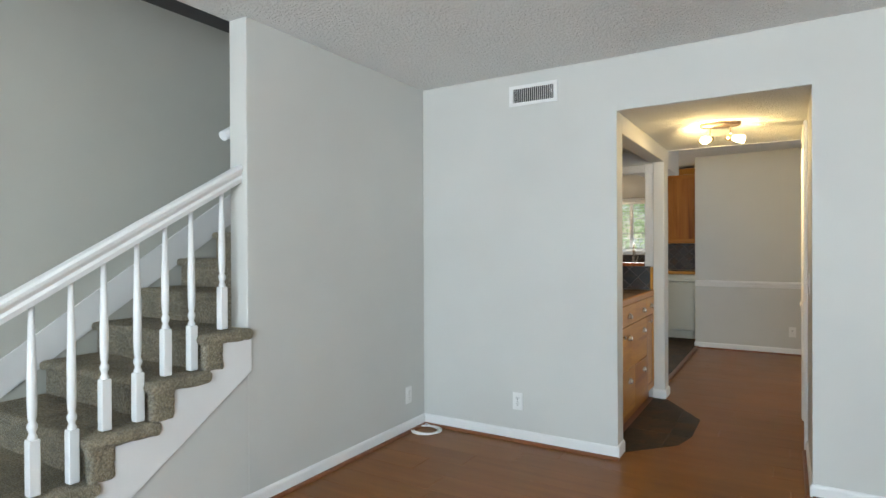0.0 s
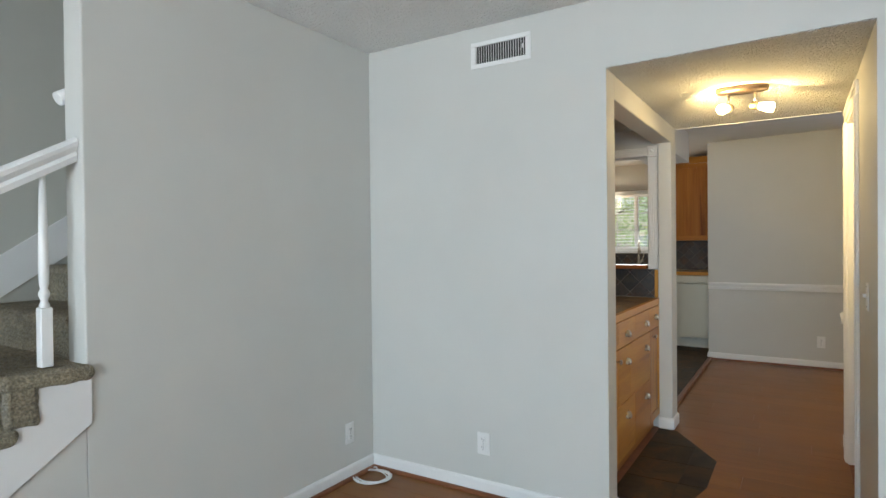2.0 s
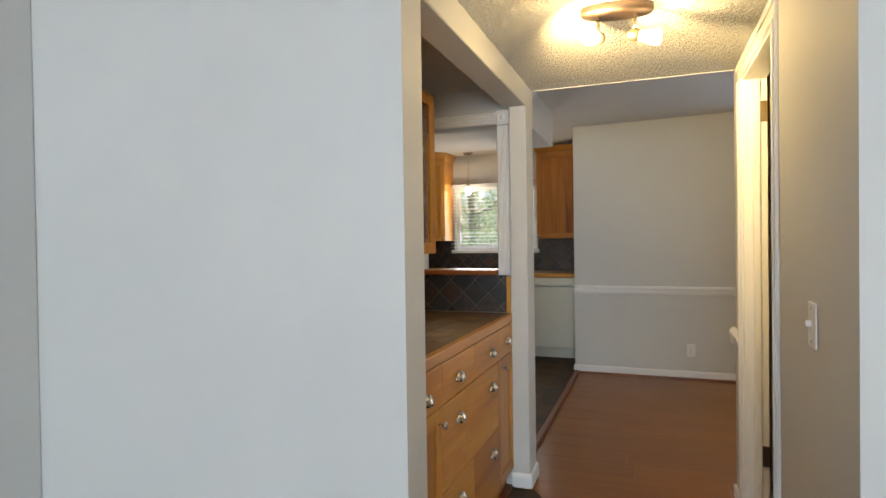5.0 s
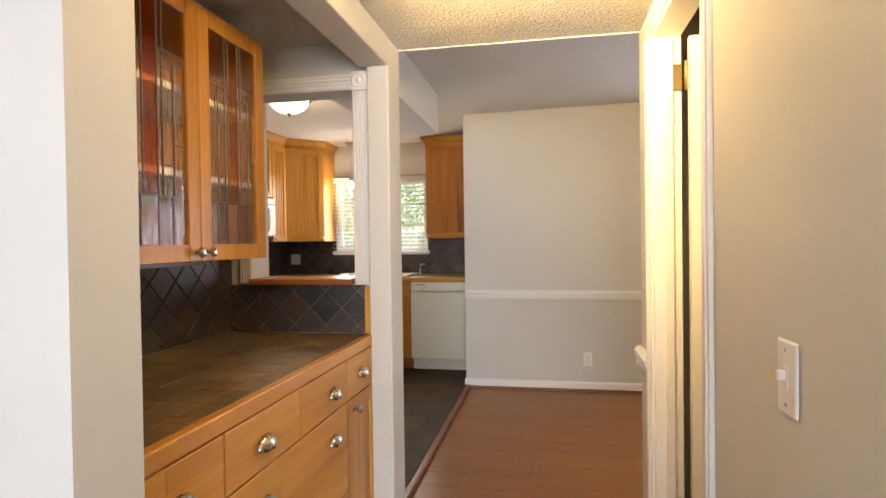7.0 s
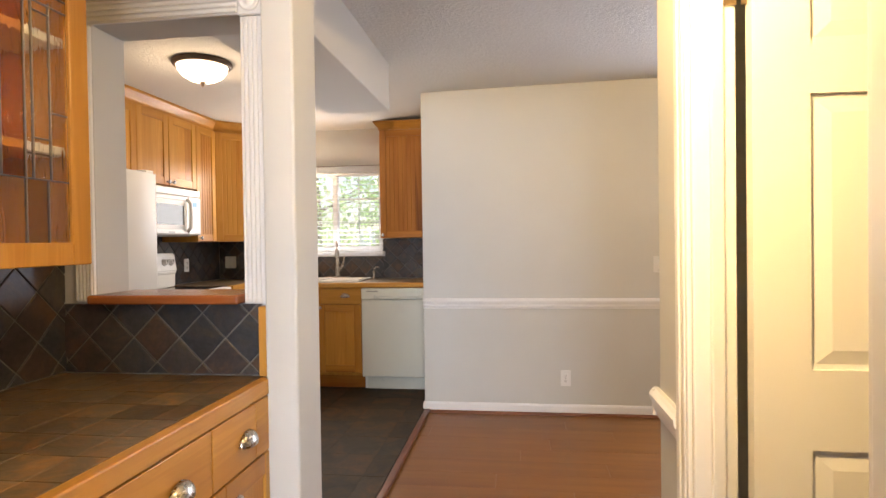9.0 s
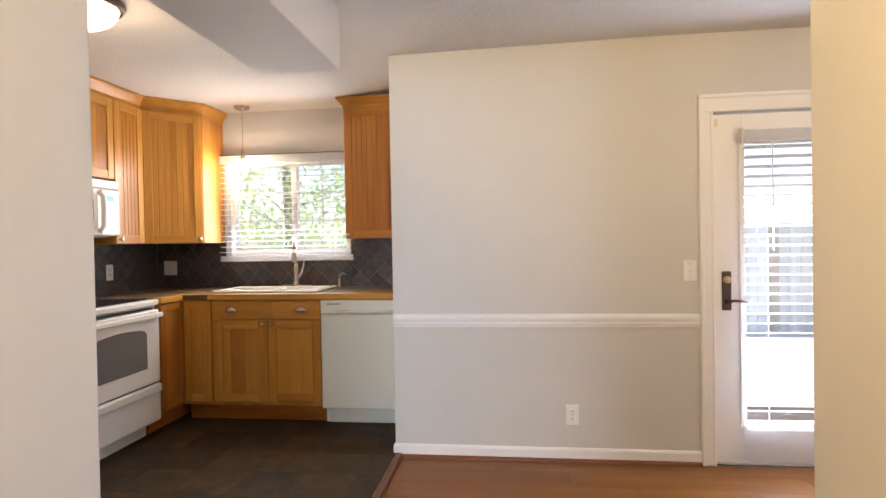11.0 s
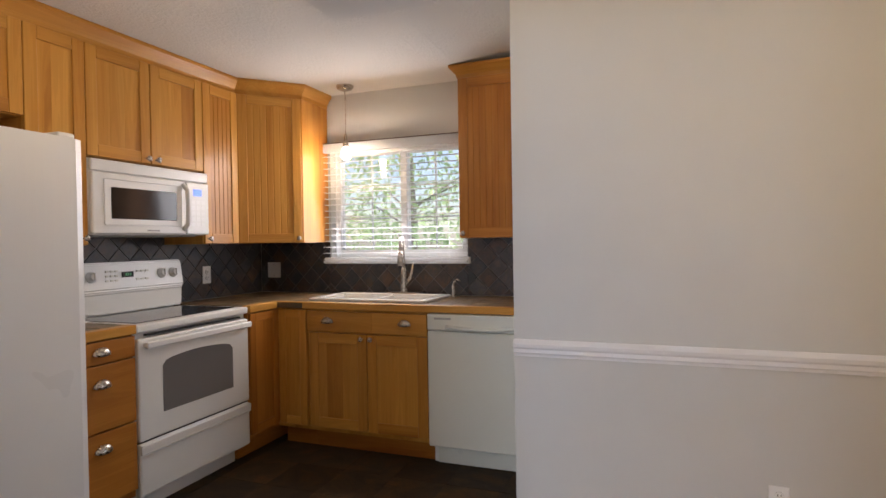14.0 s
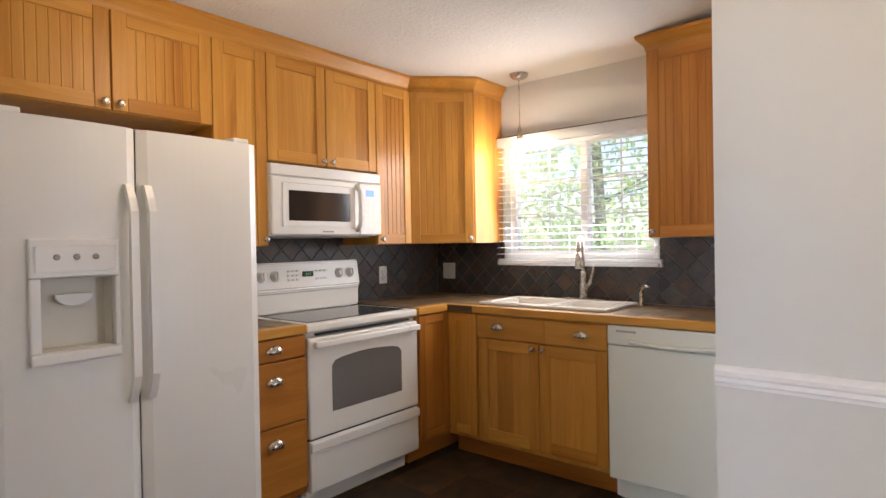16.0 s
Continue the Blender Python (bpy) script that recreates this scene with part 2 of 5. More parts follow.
ALMOND = enamel("almond_enamel", (0.73, 0.745, 0.67))
PLASTIC = enamel("white_plastic", (0.84, 0.84, 0.82), 0.35)
CREAM = enamel("cream_plastic", (0.70, 0.68, 0.60), 0.4)
GREYPLASTIC = enamel("grey_plastic", (0.33, 0.33, 0.32), 0.45)
BLACKGLASS = enamel("black_glass", (0.012, 0.012, 0.013), 0.06)
OVENGLASS = enamel("grey_oven_glass", (0.17, 0.165, 0.16), 0.16)
DARK = enamel("dark_gap", (0.02, 0.02, 0.02), 0.7)
NICKEL = brushed("brushed_nickel", (0.50, 0.46, 0.40), 0.26)
BRASS = brushed("antique_brass", (0.52, 0.40, 0.22), 0.35)
BRONZE = brushed("dark_bronze", (0.13, 0.095, 0.075), 0.42)
LEAD = brushed("lead_came", (0.22, 0.20, 0.18), 0.5)
PORCELAIN = enamel("white_porcelain", (0.80, 0.78, 0.74), 0.12)
BLIND = enamel("white_slat", (0.86, 0.86, 0.85), 0.45)
thin_lit(BLIND, (0.95, 0.96, 0.97), 0.8)
PANE = clear("window_glass", (0.97, 1.0, 0.98))
# Glass with a white haze mixed in, for the glare of the outdoors.
HAZEPANE = clear("hazed_window_glass", (0.97, 1.0, 0.98))
thin_lit(HAZEPANE, (0.95, 0.97, 0.95), 0.07)
CLEARPANE = rippled("rippled_clear_glass", (0.95, 0.95, 0.92))
AMBERPANE = rippled("amber_glass", (0.75, 0.34, 0.08))
BROWNPANE = rippled("brown_glass", (0.62, 0.54, 0.45))
SHADEGLOW = glow("lit_alabaster_glass", (1.0, 0.86, 0.60), 3.2)
BULBGLOW = glow("lit_frosted_bulb", (1.0, 0.83, 0.50), 14.0)
SINKBULB = glow("lit_clear_bulb", (1.0, 0.90, 0.70), 40.0)
DISPLAY = glow("blue_display", (0.10, 0.22, 0.9), 0.8)
GREENLED = glow("green_display", (0.06, 0.20, 0.09), 0.4)


# ---- shape helpers ----
def box(bm, x0, x1, y0, y1, z0, z1, bevel=0.0, seg=1):
    m = Matrix.Translation(((x0 + x1) / 2, (y0 + y1) / 2, (z0 + z1) / 2)) @ Matrix.Diagonal((abs(x1 - x0), abs(y1 - y0), abs(z1 - z0), 1))
    vs = bmesh.ops.create_cube(bm, size=1.0, matrix=m)["verts"]
    if bevel > 0:
        es = list({e for v in vs for e in v.link_edges})
        bmesh.ops.bevel(bm, geom=es, offset=bevel, segments=seg, affect="EDGES", profile=0.5)
    return bm


def boxed(*boxes, bevel=0.0, seg=1):
    bm = bmesh.new()
    for b in boxes:
        box(bm, *b, bevel=bevel, seg=seg)
    return bm


def prism(bm, pts, depth):
    """A closed outline of 3D points pushed along the vector depth."""
    d = Vector(depth)
    a = [bm.verts.new(p) for p in pts]
    b = [bm.verts.new(Vector(p) + d) for p in pts]
    n = len(pts)
    bm.faces.new(a)
    bm.faces.new(b[::-1])
    for i in range(n):
        bm.faces.new((a[(i + 1) % n], a[i], b[i], b[(i + 1) % n]))
    bmesh.ops.recalc_face_normals(bm, faces=bm.faces)
    return bm


def lathe(bm, prof, at=(0, 0, 0), turn=None, seg=16):
    """Rings of (radius, height) about the z axis, then turned and moved."""
    m = Matrix.Translation(at) @ (turn.to_4x4() if turn else Matrix())
    rings = []
    for r, z in prof:
        rings.append([bm.verts.new(m @ Vector((r * math.cos(2 * math.pi * i / seg), r * math.sin(2 * math.pi * i / seg), z))) for i in range(seg)])
    for a, b in zip(rings, rings[1:]):
        for i in range(seg):
            f = bm.faces.new((a[i], a[(i + 1) % seg], b[(i + 1) % seg], b[i]))
            f.smooth = True
    bm.faces.new(rings[0][::-1])
    bm.faces.new(rings[-1])
    return bm


def tube(bm, pts, r, seg=10):
    """A round bar along a line of points; r is one radius or one a point."""
    pts = [Vector(p) for p in pts]
    rs = r if isinstance(r, (list, tuple)) else [r] * len(pts)
    rings, side = [], None
    for i, p in enumerate(pts):
        d = (pts[min(i + 1, len(pts) - 1)] - pts[max(i - 1, 0)]).normalized()
        if side is None:
            side = d.orthogonal().normalized()
        side = (side - d * side.dot(d)).normalized()
        up = d.cross(side)
        rings.append([bm.verts.new(p + rs[i] * (math.cos(2 * math.pi * k / seg) * side + math.sin(2 * math.pi * k / seg) * up)) for k in range(seg)])
    for a, b in zip(rings, rings[1:]):
        for k in range(seg):
            f = bm.faces.new((a[k], a[(k + 1) % seg], b[(k + 1) % seg], b[k]))
            f.smooth = True
    bm.faces.new(rings[0][::-1])
    bm.faces.new(rings[-1])
    return bm


def mesh_of(name, bm, material):
    bmesh.ops.recalc_face_normals(bm, faces=bm.faces)
    me = bpy.data.meshes.new(name)
    bm.to_mesh(me)
    bm.free()
    me.materials.append(material)
    return me


def part(name, bm, material, parent, label="", m=None):
    ob = new(name, mesh_of(name, bm, material))
    ob.parent = parent
    if m is not None:
        ob.matrix_basis = m
    if label:
        ob["label"] = label
    return ob


def thing(name, m, label, category, group=""):
    ob = new(name)
    ob.matrix_basis = m
    ob.empty_display_size = 0.1
    return tagged(ob, label, category, group)


def solid(name, bm, material, label, category, group="", kind=""):
    """A thing or piece of the setting that is one mesh."""
    return tagged(new(name, mesh_of(name, bm, material)), label, category, group, kind)


def setting(name, bm, material, label, category):
    return solid(name, bm, material, label, category, "", "structure")


TY = Matrix.Rotation(radians(90), 3, "X")      # z axis of a lathe to -y
TX = Matrix.Rotation(radians(90), 3, "Y")      # z axis of a lathe to +x

# ---- the large structure ----
LX, VY, HX0, HX1 = -1.775, 5.353, -0.378, 0.613      # stair-side wall, vent wall, hall sides
KX, KY, DY, DX = -2.715, 10.72, 9.673, -0.495        # kitchen side and back walls, dining wall and its corner
HALL_Z, CEIL_Z, KIT_Z, DIN_Z = 2.118, 2.44, 2.365, 2.43
VY2, VY3 = 5.318, 5.24                                # face of the vent wall beyond the opening, a little out of square
VT = 5.487                                            # back of the vent wall
EX, SY, SX = 3.3, -1.5, -2.725                        # east wall, south wall, stairwell wall

ground = setting("ground", boxed((-60, 60, -60, 60, -0.5, -0.12)), painted("grass_ground", (0.07, 0.09, 0.035), 0.95, 0.5, 0.3), "green mown grass around the house", "ground")
slab = setting("floor_slab", boxed((-3.0, 3.5, -1.7, 10.9, -0.12, -0.012)), GROUT_DARK, "bare concrete slab under the flooring", "floor")

# wall by the stairs: full height beyond its end, below the stringer before it
bm = boxed((LX - 0.125, LX, 3.76, VY, 0, CEIL_Z), bevel=0.006, seg=2)
setting("wall_stair", bm, WALL, "smooth grey painted wall beside the stairs", "wall")
bm = bmesh.new()
prism(bm, [(LX - 0.10, 3.759, 0), (LX - 0.10, 3.759, 0.715), (LX - 0.10, 2.715, 0.02), (LX - 0.10, 2.69, 0)], (0.10, 0, 0))
setting("wall_below_stairs", bm, WALL, "smooth grey painted wall under the stair stringer", "wall")

bm = boxed((LX - 0.125, HX0, VY, VT, 0, CEIL_Z))
prism(bm, [(HX0, VY, HALL_Z), (HX1, VY2, HALL_Z), (HX1, VT, HALL_Z), (HX0, VT, HALL_Z)], (0, 0, CEIL_Z - HALL_Z))
prism(bm, [(HX1, VY2, 0), (EX, VY3, 0), (EX, VT, 0), (HX1, VT, 0)], (0, 0, CEIL_Z))
setting("wall_vent", bm, WALL, "pale blue-grey painted wall with the hall opening", "wall")
bm = boxed((EX, EX + 0.13, SY, 10.85, -0.1, 2.6))
setting("wall_east", bm, WALL, "plain grey painted outer wall", "wall")
# The upper opening is an addition that lets sky light into the stairwell.
bm = boxed((SX, -0.5, SY - 0.13, SY, -0.1, 2.9), (SX, -2.65, SY - 0.13, SY, 2.9, 5.0), (-1.95, -0.5, SY - 0.13, SY, 2.9, 5.0), (-2.65, -1.95, SY - 0.13, SY, 4.6, 5.0), (2.3, EX, SY - 0.13, SY, -0.1, 2.6), (-0.5, 2.3, SY - 0.13, SY, 2.15, 2.6), (-0.5, 2.3, SY - 0.13, SY, -0.1, 0.1))
setting("wall_south", bm, WALL, "plain grey painted wall with a wide window", "wall")
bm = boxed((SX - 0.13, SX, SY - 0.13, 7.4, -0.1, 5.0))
setting("wall_stairwell", bm, STAIRWALL, "darker grey-green wall of the tall stairwell", "wall")
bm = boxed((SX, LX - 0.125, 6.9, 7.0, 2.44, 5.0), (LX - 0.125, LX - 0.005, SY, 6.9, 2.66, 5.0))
setting("wall_stairwell_upper", bm, STAIRWALL, "darker grey upper walls of the stairwell", "wall")

# hall and nook
bm = boxed((HX1, HX1 + 0.09, VT, 6.125, 0, 2.3), (HX1, HX1 + 0.09, 6.125, 6.80, 2.005, 2.3), (HX1, HX1 + 0.09, 6.80, 7.117, 0, 2.3))
setting("wall_hall_east", bm, WALL, "beige-grey painted hall wall with a doorway", "wall")
bm = boxed((HX1 + 0.09, EX, 7.0, 7.117, 0, 2.5))
setting("wall_dining_south", bm, WALL, "plain grey painted dining room wall", "wall")
bm = boxed((1.75, 1.85, VT, 7.0, 0, 2.5))
setting("wall_closet", bm, WALL, "plain painted closet back wall", "wall")
bm = boxed((-1.21, -1.11, VT, 7.08, 0, 2.4))
setting("wall_nook_west", bm, WALL, "grey painted wall behind the buffet cabinets", "wall")
bm = boxed((-1.11, -0.47, 6.945, 7.08, 0, 1.12), (-1.11, -1.0, 6.945, 7.08, 1.12, HALL_Z), (-0.545, -0.47, 6.945, 7.08, 1.12, HALL_Z), (-1.0, -0.545, 6.945, 7.08, 1.925, HALL_Z))
setting("wall_pass_through", bm, WALL, "white and grey painted wall with a pass-through opening", "wall")
bm = boxed((-0.47, HX0, 6.905, 7.08, 0, HALL_Z), bevel=0.007, seg=2)
setting("post", bm, WALL, "grey painted square post at the hall corner", "post")
bm = boxed((-0.50, HX0, VT, 6.905, 2.0, HALL_Z), bevel=0.004)
setting("beam", bm, WALL, "grey painted dropped beam over the buffet", "beam")
bm = boxed((-2.72, -1.21, 6.945, 7.08, 0, 2.5))
setting("wall_kitchen_south", bm, WALL, "plain painted kitchen wall", "wall")

# kitchen and dining
bm = boxed((KX - 0.13, KX, 7.08, KY + 0.15, 0, 2.6))
setting("wall_kitchen_west", bm, WALL, "beige painted kitchen wall", "wall")
WX0, WX1, WZ0, WZ1 = -2.09, -1.06, 1.20, 1.98
bm = boxed((KX, WX0, KY, KY + 0.15, 0, 2.6), (WX1, DX, KY, KY + 0.15, 0, 2.6), (WX0, WX1, KY, KY + 0.15, 0, WZ0), (WX0, WX1, KY, KY + 0.15, WZ1, 2.6))
setting("wall_kitchen_north", bm, WALL, "beige painted kitchen wall around the window", "wall")
bm = boxed((DX, 1.345, DY, DY + 0.14, 0, 2.6), (2.265, EX, DY, DY + 0.14, 0, 2.6), (1.345, 2.265, DY, DY + 0.14, 1.985, 2.6))
box(bm, DX, DX + 0.12, DY + 0.14, KY + 0.15, 0, 2.6)
setting("wall_dining_north", bm, WALL, "beige-grey painted dining wall with the back door", "wall")

setting("ceiling_living", boxed((LX - 0.125, EX, SY, VY, CEIL_Z, CEIL_Z + 0.2)), CEIL, "white popcorn-textured living room ceiling", "ceiling")
setting("ceiling_stairwell", boxed((SX - 0.13, LX, SY - 0.13, 7.0, 5.0, 5.15)), CEIL, "white popcorn-textured stairwell ceiling", "ceiling")
bm = boxed((-1.21, HX1, VT, 7.08, HALL_Z, 2.36))
prism(bm, [(HX0 + 0.001, VY + 0.002, HALL_Z - 0.004), (HX1 - 0.001, VY2 + 0.002, HALL_Z - 0.004), (HX1 - 0.001, VT - 0.001, HALL_Z - 0.004), (HX0 + 0.001, VT - 0.001, HALL_Z - 0.004)], (0, 0, 0.0035))
setting("ceiling_hall", bm, CEIL_HALL, "low white popcorn-textured hall ceiling", "ceiling")
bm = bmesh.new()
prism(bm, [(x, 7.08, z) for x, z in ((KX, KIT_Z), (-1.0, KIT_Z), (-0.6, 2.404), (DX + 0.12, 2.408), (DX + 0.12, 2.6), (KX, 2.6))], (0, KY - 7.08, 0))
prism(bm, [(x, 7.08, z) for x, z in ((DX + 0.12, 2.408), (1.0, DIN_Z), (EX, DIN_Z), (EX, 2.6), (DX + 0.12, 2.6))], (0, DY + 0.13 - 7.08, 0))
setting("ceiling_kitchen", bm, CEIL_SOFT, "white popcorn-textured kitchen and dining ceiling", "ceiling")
setting("ceiling_closet", boxed((HX1 + 0.09, 1.85, VT, 7.0, 2.3, 2.5)), CEIL, "white closet ceiling", "ceiling")
bm = boxed((-0.975, -0.577, 7.08, 8.962, 2.112, 2.44), bevel=0.004)
setting("soffit", bm, SOFFIT, "white painted dropped soffit between kitchen and dining", "soffit")
bm = boxed((-0.39, HX1, 7.08, 7.094, HALL_Z - 0.004, HALL_Z + 0.02), bevel=0.003)
setting("ceiling_edge_bead", bm, TRIM, "white corner bead along the hall ceiling edge", "trim")
# Unseen roof: eave added against sun at the kitchen window, door side cut back.
setting("roof", boxed((-3.0, 3.6, -1.8, 9.95, 2.75, 2.85), (-3.0, -0.4, 9.95, 11.75, 2.75, 2.85), (-3.0, -1.9, -1.8, 7.2, 5.16, 5.26)), painted("roof_felt", (0.1, 0.1, 0.1), 0.9), "unseen dark flat roof deck, eave added to shade the kitchen window", "roof")


# ---- skirtings, rails, casings ----
def run(name, prof, p, q, out, material, label, category):
    """A moulding from p to q on the floor plan; prof holds (out from the wall, height)."""
    bm = bmesh.new()
    p, q, o = Vector((*p, 0)), Vector((*q, 0)), Vector((*out, 0))
    prism(bm, [p + o * a + Vector((0, 0, z)) for a, z in prof], q - p)
    return setting(name, bm, material, label, category)


BASE = ((0, 0.012), (0.012, 0.012), (0.012, 0.062), (0.009, 0.072), (0.004, 0.078), (0, 0.078))
SHOEP = ((0, 0), (0.020, 0), (0.019, 0.008), (0.014, 0.015), (0.006, 0.018), (0, 0.018))
RAIL = tuple((a, z - 0.007) for a, z in ((0, 0.788), (0.010, 0.788), (0.012, 0.800), (0.018, 0.806), (0.018, 0.822), (0.024, 0.830), (0.026, 0.846), (0.020, 0.856), (0.012, 0.864), (0, 0.864)))
for p, q, out in (((LX, 2.6), (LX, VY), (1, 0)), ((LX, VY), (HX0, VY), (0, -1)), ((HX0, VY - 0.012), (HX0, VT), (1, 0)),
                  ((HX1, VY2), (EX, VY3), (0, -1)), ((HX1, VY2 - 0.012), (HX1, 6.06), (-1, 0)), ((HX1, 6.885), (HX1, 7.117), (-1, 0)),
                  ((HX1 - 0.012, 7.117), (EX, 7.117), (0, 1)), ((DX, DY), (1.265, DY), (0, -1)), ((-0.47, 6.905), (HX0 + 0.012, 6.905), (0, -1)),
                  ((HX0, 6.905), (HX0, 7.08), (1, 0)), ((DX, DY - 0.012), (DX, 10.12), (-1, 0))):
    tall = BASE if abs(q[0] - p[0]) + abs(q[1] - p[1]) > 0.2 else tuple((a * 1.1, z * 1.08) for a, z in BASE)
    run("baseboard", tall, p, q, out, TRIM, "low white painted baseboard along the wall", "baseboard")
for p, q, out in (((LX + 0.012, 2.6), (LX + 0.012, VY - 0.012), (1, 0)), ((LX + 0.012, VY - 0.012), (HX0 + 0.012, VY - 0.012), (0, -1)),
                  ((HX1 - 0.012, VY2 - 0.012), (HX1 - 0.012, 6.06), (-1, 0)), ((DX, DY - 0.012), (1.265, DY - 0.012), (0, -1)), ((HX1, VY2 - 0.012), (EX, VY3 - 0.012), (0, -1))):
    run("shoe_moulding", SHOEP, p, q, out, SHOE, "thin brown wooden shoe moulding at the floor", "trim")
run("chair_rail", RAIL, (DX, DY), (1.265, DY), (0, -1), TRIM, "white moulded chair rail along the dining wall", "chair rail")
run("chair_rail", RAIL, (HX1, 6.885), (HX1, 7.143), (-1, 0), TRIM, "short white moulded chair rail on the hall wall", "chair rail")
run("chair_rail", RAIL, (HX1 - 0.02, 7.117), (EX, 7.117), (0, 1), TRIM, "white moulded chair rail around the wall end", "chair rail")


def casing(name, label, parts, material=TRIM):
    bm = bmesh.new()
    for b in parts:
        box(bm, *b, bevel=0.004, seg=2)
    return setting(name, bm, material, label, "door casing")


# hall doorway: casing, jambs and stops
X = HX1
casing("door_casing_hall", "white fluted door casing around the hall doorway", [
    (X - 0.014, X, 6.062, 6.120, 0, 2.005), (X - 0.014, X, 6.805, 6.882, 0, 2.005), (X - 0.014, X, 6.062, 6.882, 2.005, 2.075),
    (X - 0.021, X - 0.0141, 6.850, 6.880, 0, 2.0), (X - 0.019, X - 0.0141, 6.815, 6.832, 0, 2.0),
    (X - 0.021, X - 0.0141, 6.064, 6.080, 0, 2.0), (X - 0.021, X - 0.0141, 6.066, 6.878, 2.045, 2.073),
    (X - 0.006, X + 0.089, 6.785, 6.7995, 0, 1.99), (X - 0.006, X + 0.089, 6.1255, 6.14, 0, 1.99), (X - 0.006, X + 0.089, 6.1255, 6.7995, 1.99, 2.0045),
    (X + 0.03, X + 0.060, 6.772, 6.7849, 0, 1.98), (X + 0.03, X + 0.072, 6.1401, 6.152, 0, 1.98)])
casing("door_casing_back", "white moulded casing around the back door", [
    (1.265, 1.343, DY - 0.016, DY, 0, 1.985), (2.267, 2.345, DY - 0.016, DY, 0, 1.985), (1.265, 2.345, DY - 0.016, DY, 1.985, 2.085),
    (1.267, 1.290, DY - 0.024, DY - 0.0161, 0, 2.06), (1.267, 2.343, DY - 0.024, DY - 0.0161, 2.062, 2.083), (1.330, 1.342, DY - 0.020, DY - 0.0161, 0, 1.985), (1.343, 2.267, DY - 0.020, DY - 0.0161, 1.987, 1.999),
    (1.3455, 1.352, DY, DY + 0.14, 0, 1.984), (2.258, 2.2645, DY, DY + 0.14, 0, 1.984)])

# pass-through trim: fluted pilasters, head and rosette
def fluted(bm, x0, x1, z0, z1, upright=True, n=5):
    box(bm, x0, x1, 6.932, 6.9449, z0, z1, bevel=0.002)
    lo, hi = (x0, x1) if upright else (z0, z1)
    step = (hi - lo) / n
    for i in range(n):
        a, b = lo + step * (i + 0.18), lo + step * (i + 0.82)
        box(bm, *((a, b, 6.924, 6.9319, z0 + 0.004, z1 - 0.004) if upright else (x0 + 0.002, x1 - 0.002, 6.924, 6.9319, a, b)), bevel=0.003, seg=2)


bm = bmesh.new()
fluted(bm, -0.539, -0.473, 1.120, 1.915)
fluted(bm, -1.055, -1.0, 1.125, 1.92)
fluted(bm, -1.055, -0.544, 1.923, 1.985, False, 4)
box(bm, -0.543, -0.471, 6.922, 6.9449, 1.916, 1.992, bevel=0.004)
lathe(bm, [(0.030, 0), (0.030, 0.006), (0.024, 0.007), (0.022, 0.003), (0.013, 0.003), (0.010, 0.008), (0.003, 0.010)], (-0.507, 6.922, 1.954), TY, 20)
setting("pass_through_trim", bm, TRIM, "white fluted pilaster trim with a rosette corner block", "trim")
bm = boxed((-0.9995, -0.5455, 6.90, 7.115, 1.1205, 1.146), bevel=0.006, seg=2)
setting("pass_through_sill", bm, REDWOOD, "glossy reddish-brown wooden pass-through sill", "sill")
bm = boxed((-0.496, -0.471, 6.918, 6.9449, 0.92, 1.114), bevel=0.003)
setting("splash_end_strip", bm, ALDER, "honey wooden strip ending the slate splash", "trim")
setting("floor_threshold", boxed((DX - 0.0005, DX + 0.042, 7.09, DY - 0.013, 0.0, 0.027), bevel=0.010, seg=3), SHOE, "low brown wooden threshold strip between slate and laminate", "threshold")

# ---- makers of repeated parts ----
def cup_mesh():
    bm = bmesh.new()
    n, k = 12, 5
    rows = []
    for i in range(n + 1):
        a = math.pi * i / n
        rows.append([bm.verts.new((0.040 * math.cos(a), -0.004 - 0.022 * math.sin(a) * math.sin(p), 0.030 * math.sin(a) * math.cos(p) - 0.010))
                     for p in [math.pi / 2 * 1.12 * j / k for j in range(k + 1)]])
    for r, s in zip(rows, rows[1:]):
        for j in range(k):
            f = bm.faces.new((r[j], r[j + 1], s[j + 1], s[j]))
            f.smooth = True
    bmesh.ops.remove_doubles(bm, verts=bm.verts, dist=0.0004)
    bmesh.ops.solidify(bm, geom=bm.faces, thickness=0.002)
    return bm


KNOB = [(0.006, 0), (0.006, 0.008), (0.005, 0.012), (0.012, 0.017), (0.0155, 0.022), (0.0135, 0.028), (0.006, 0.031)]


def knob(parent, x, y, z):
    part("knob", lathe(bmesh.new(), KNOB, (0, 0, 0), TY, 14), NICKEL, parent, "round brushed nickel knob", pose(x, y, z))


def bead_panel(bm, x0, x1, z0, z1, y, pitch=0.040, groove=0.0022):
    """One board with shallow rounded grooves cut into its face."""
    n = max(1, round((x1 - x0) / pitch))
    w = (x1 - x0) / n
    face = [(x0, y)]
    for i in range(1, n):
        g = x0 + w * i
        face += [(g - 0.0035, y), (g - 0.0015, y + groove), (g + 0.0015, y + groove), (g + 0.0035, y)]
    face += [(x1, y), (x1, y + 0.011), (x0, y + 0.011)]
    return prism(bm, [(a, b, z0) for a, b in face], (0, 0, z1 - z0))


rng_wood = random.Random(11)


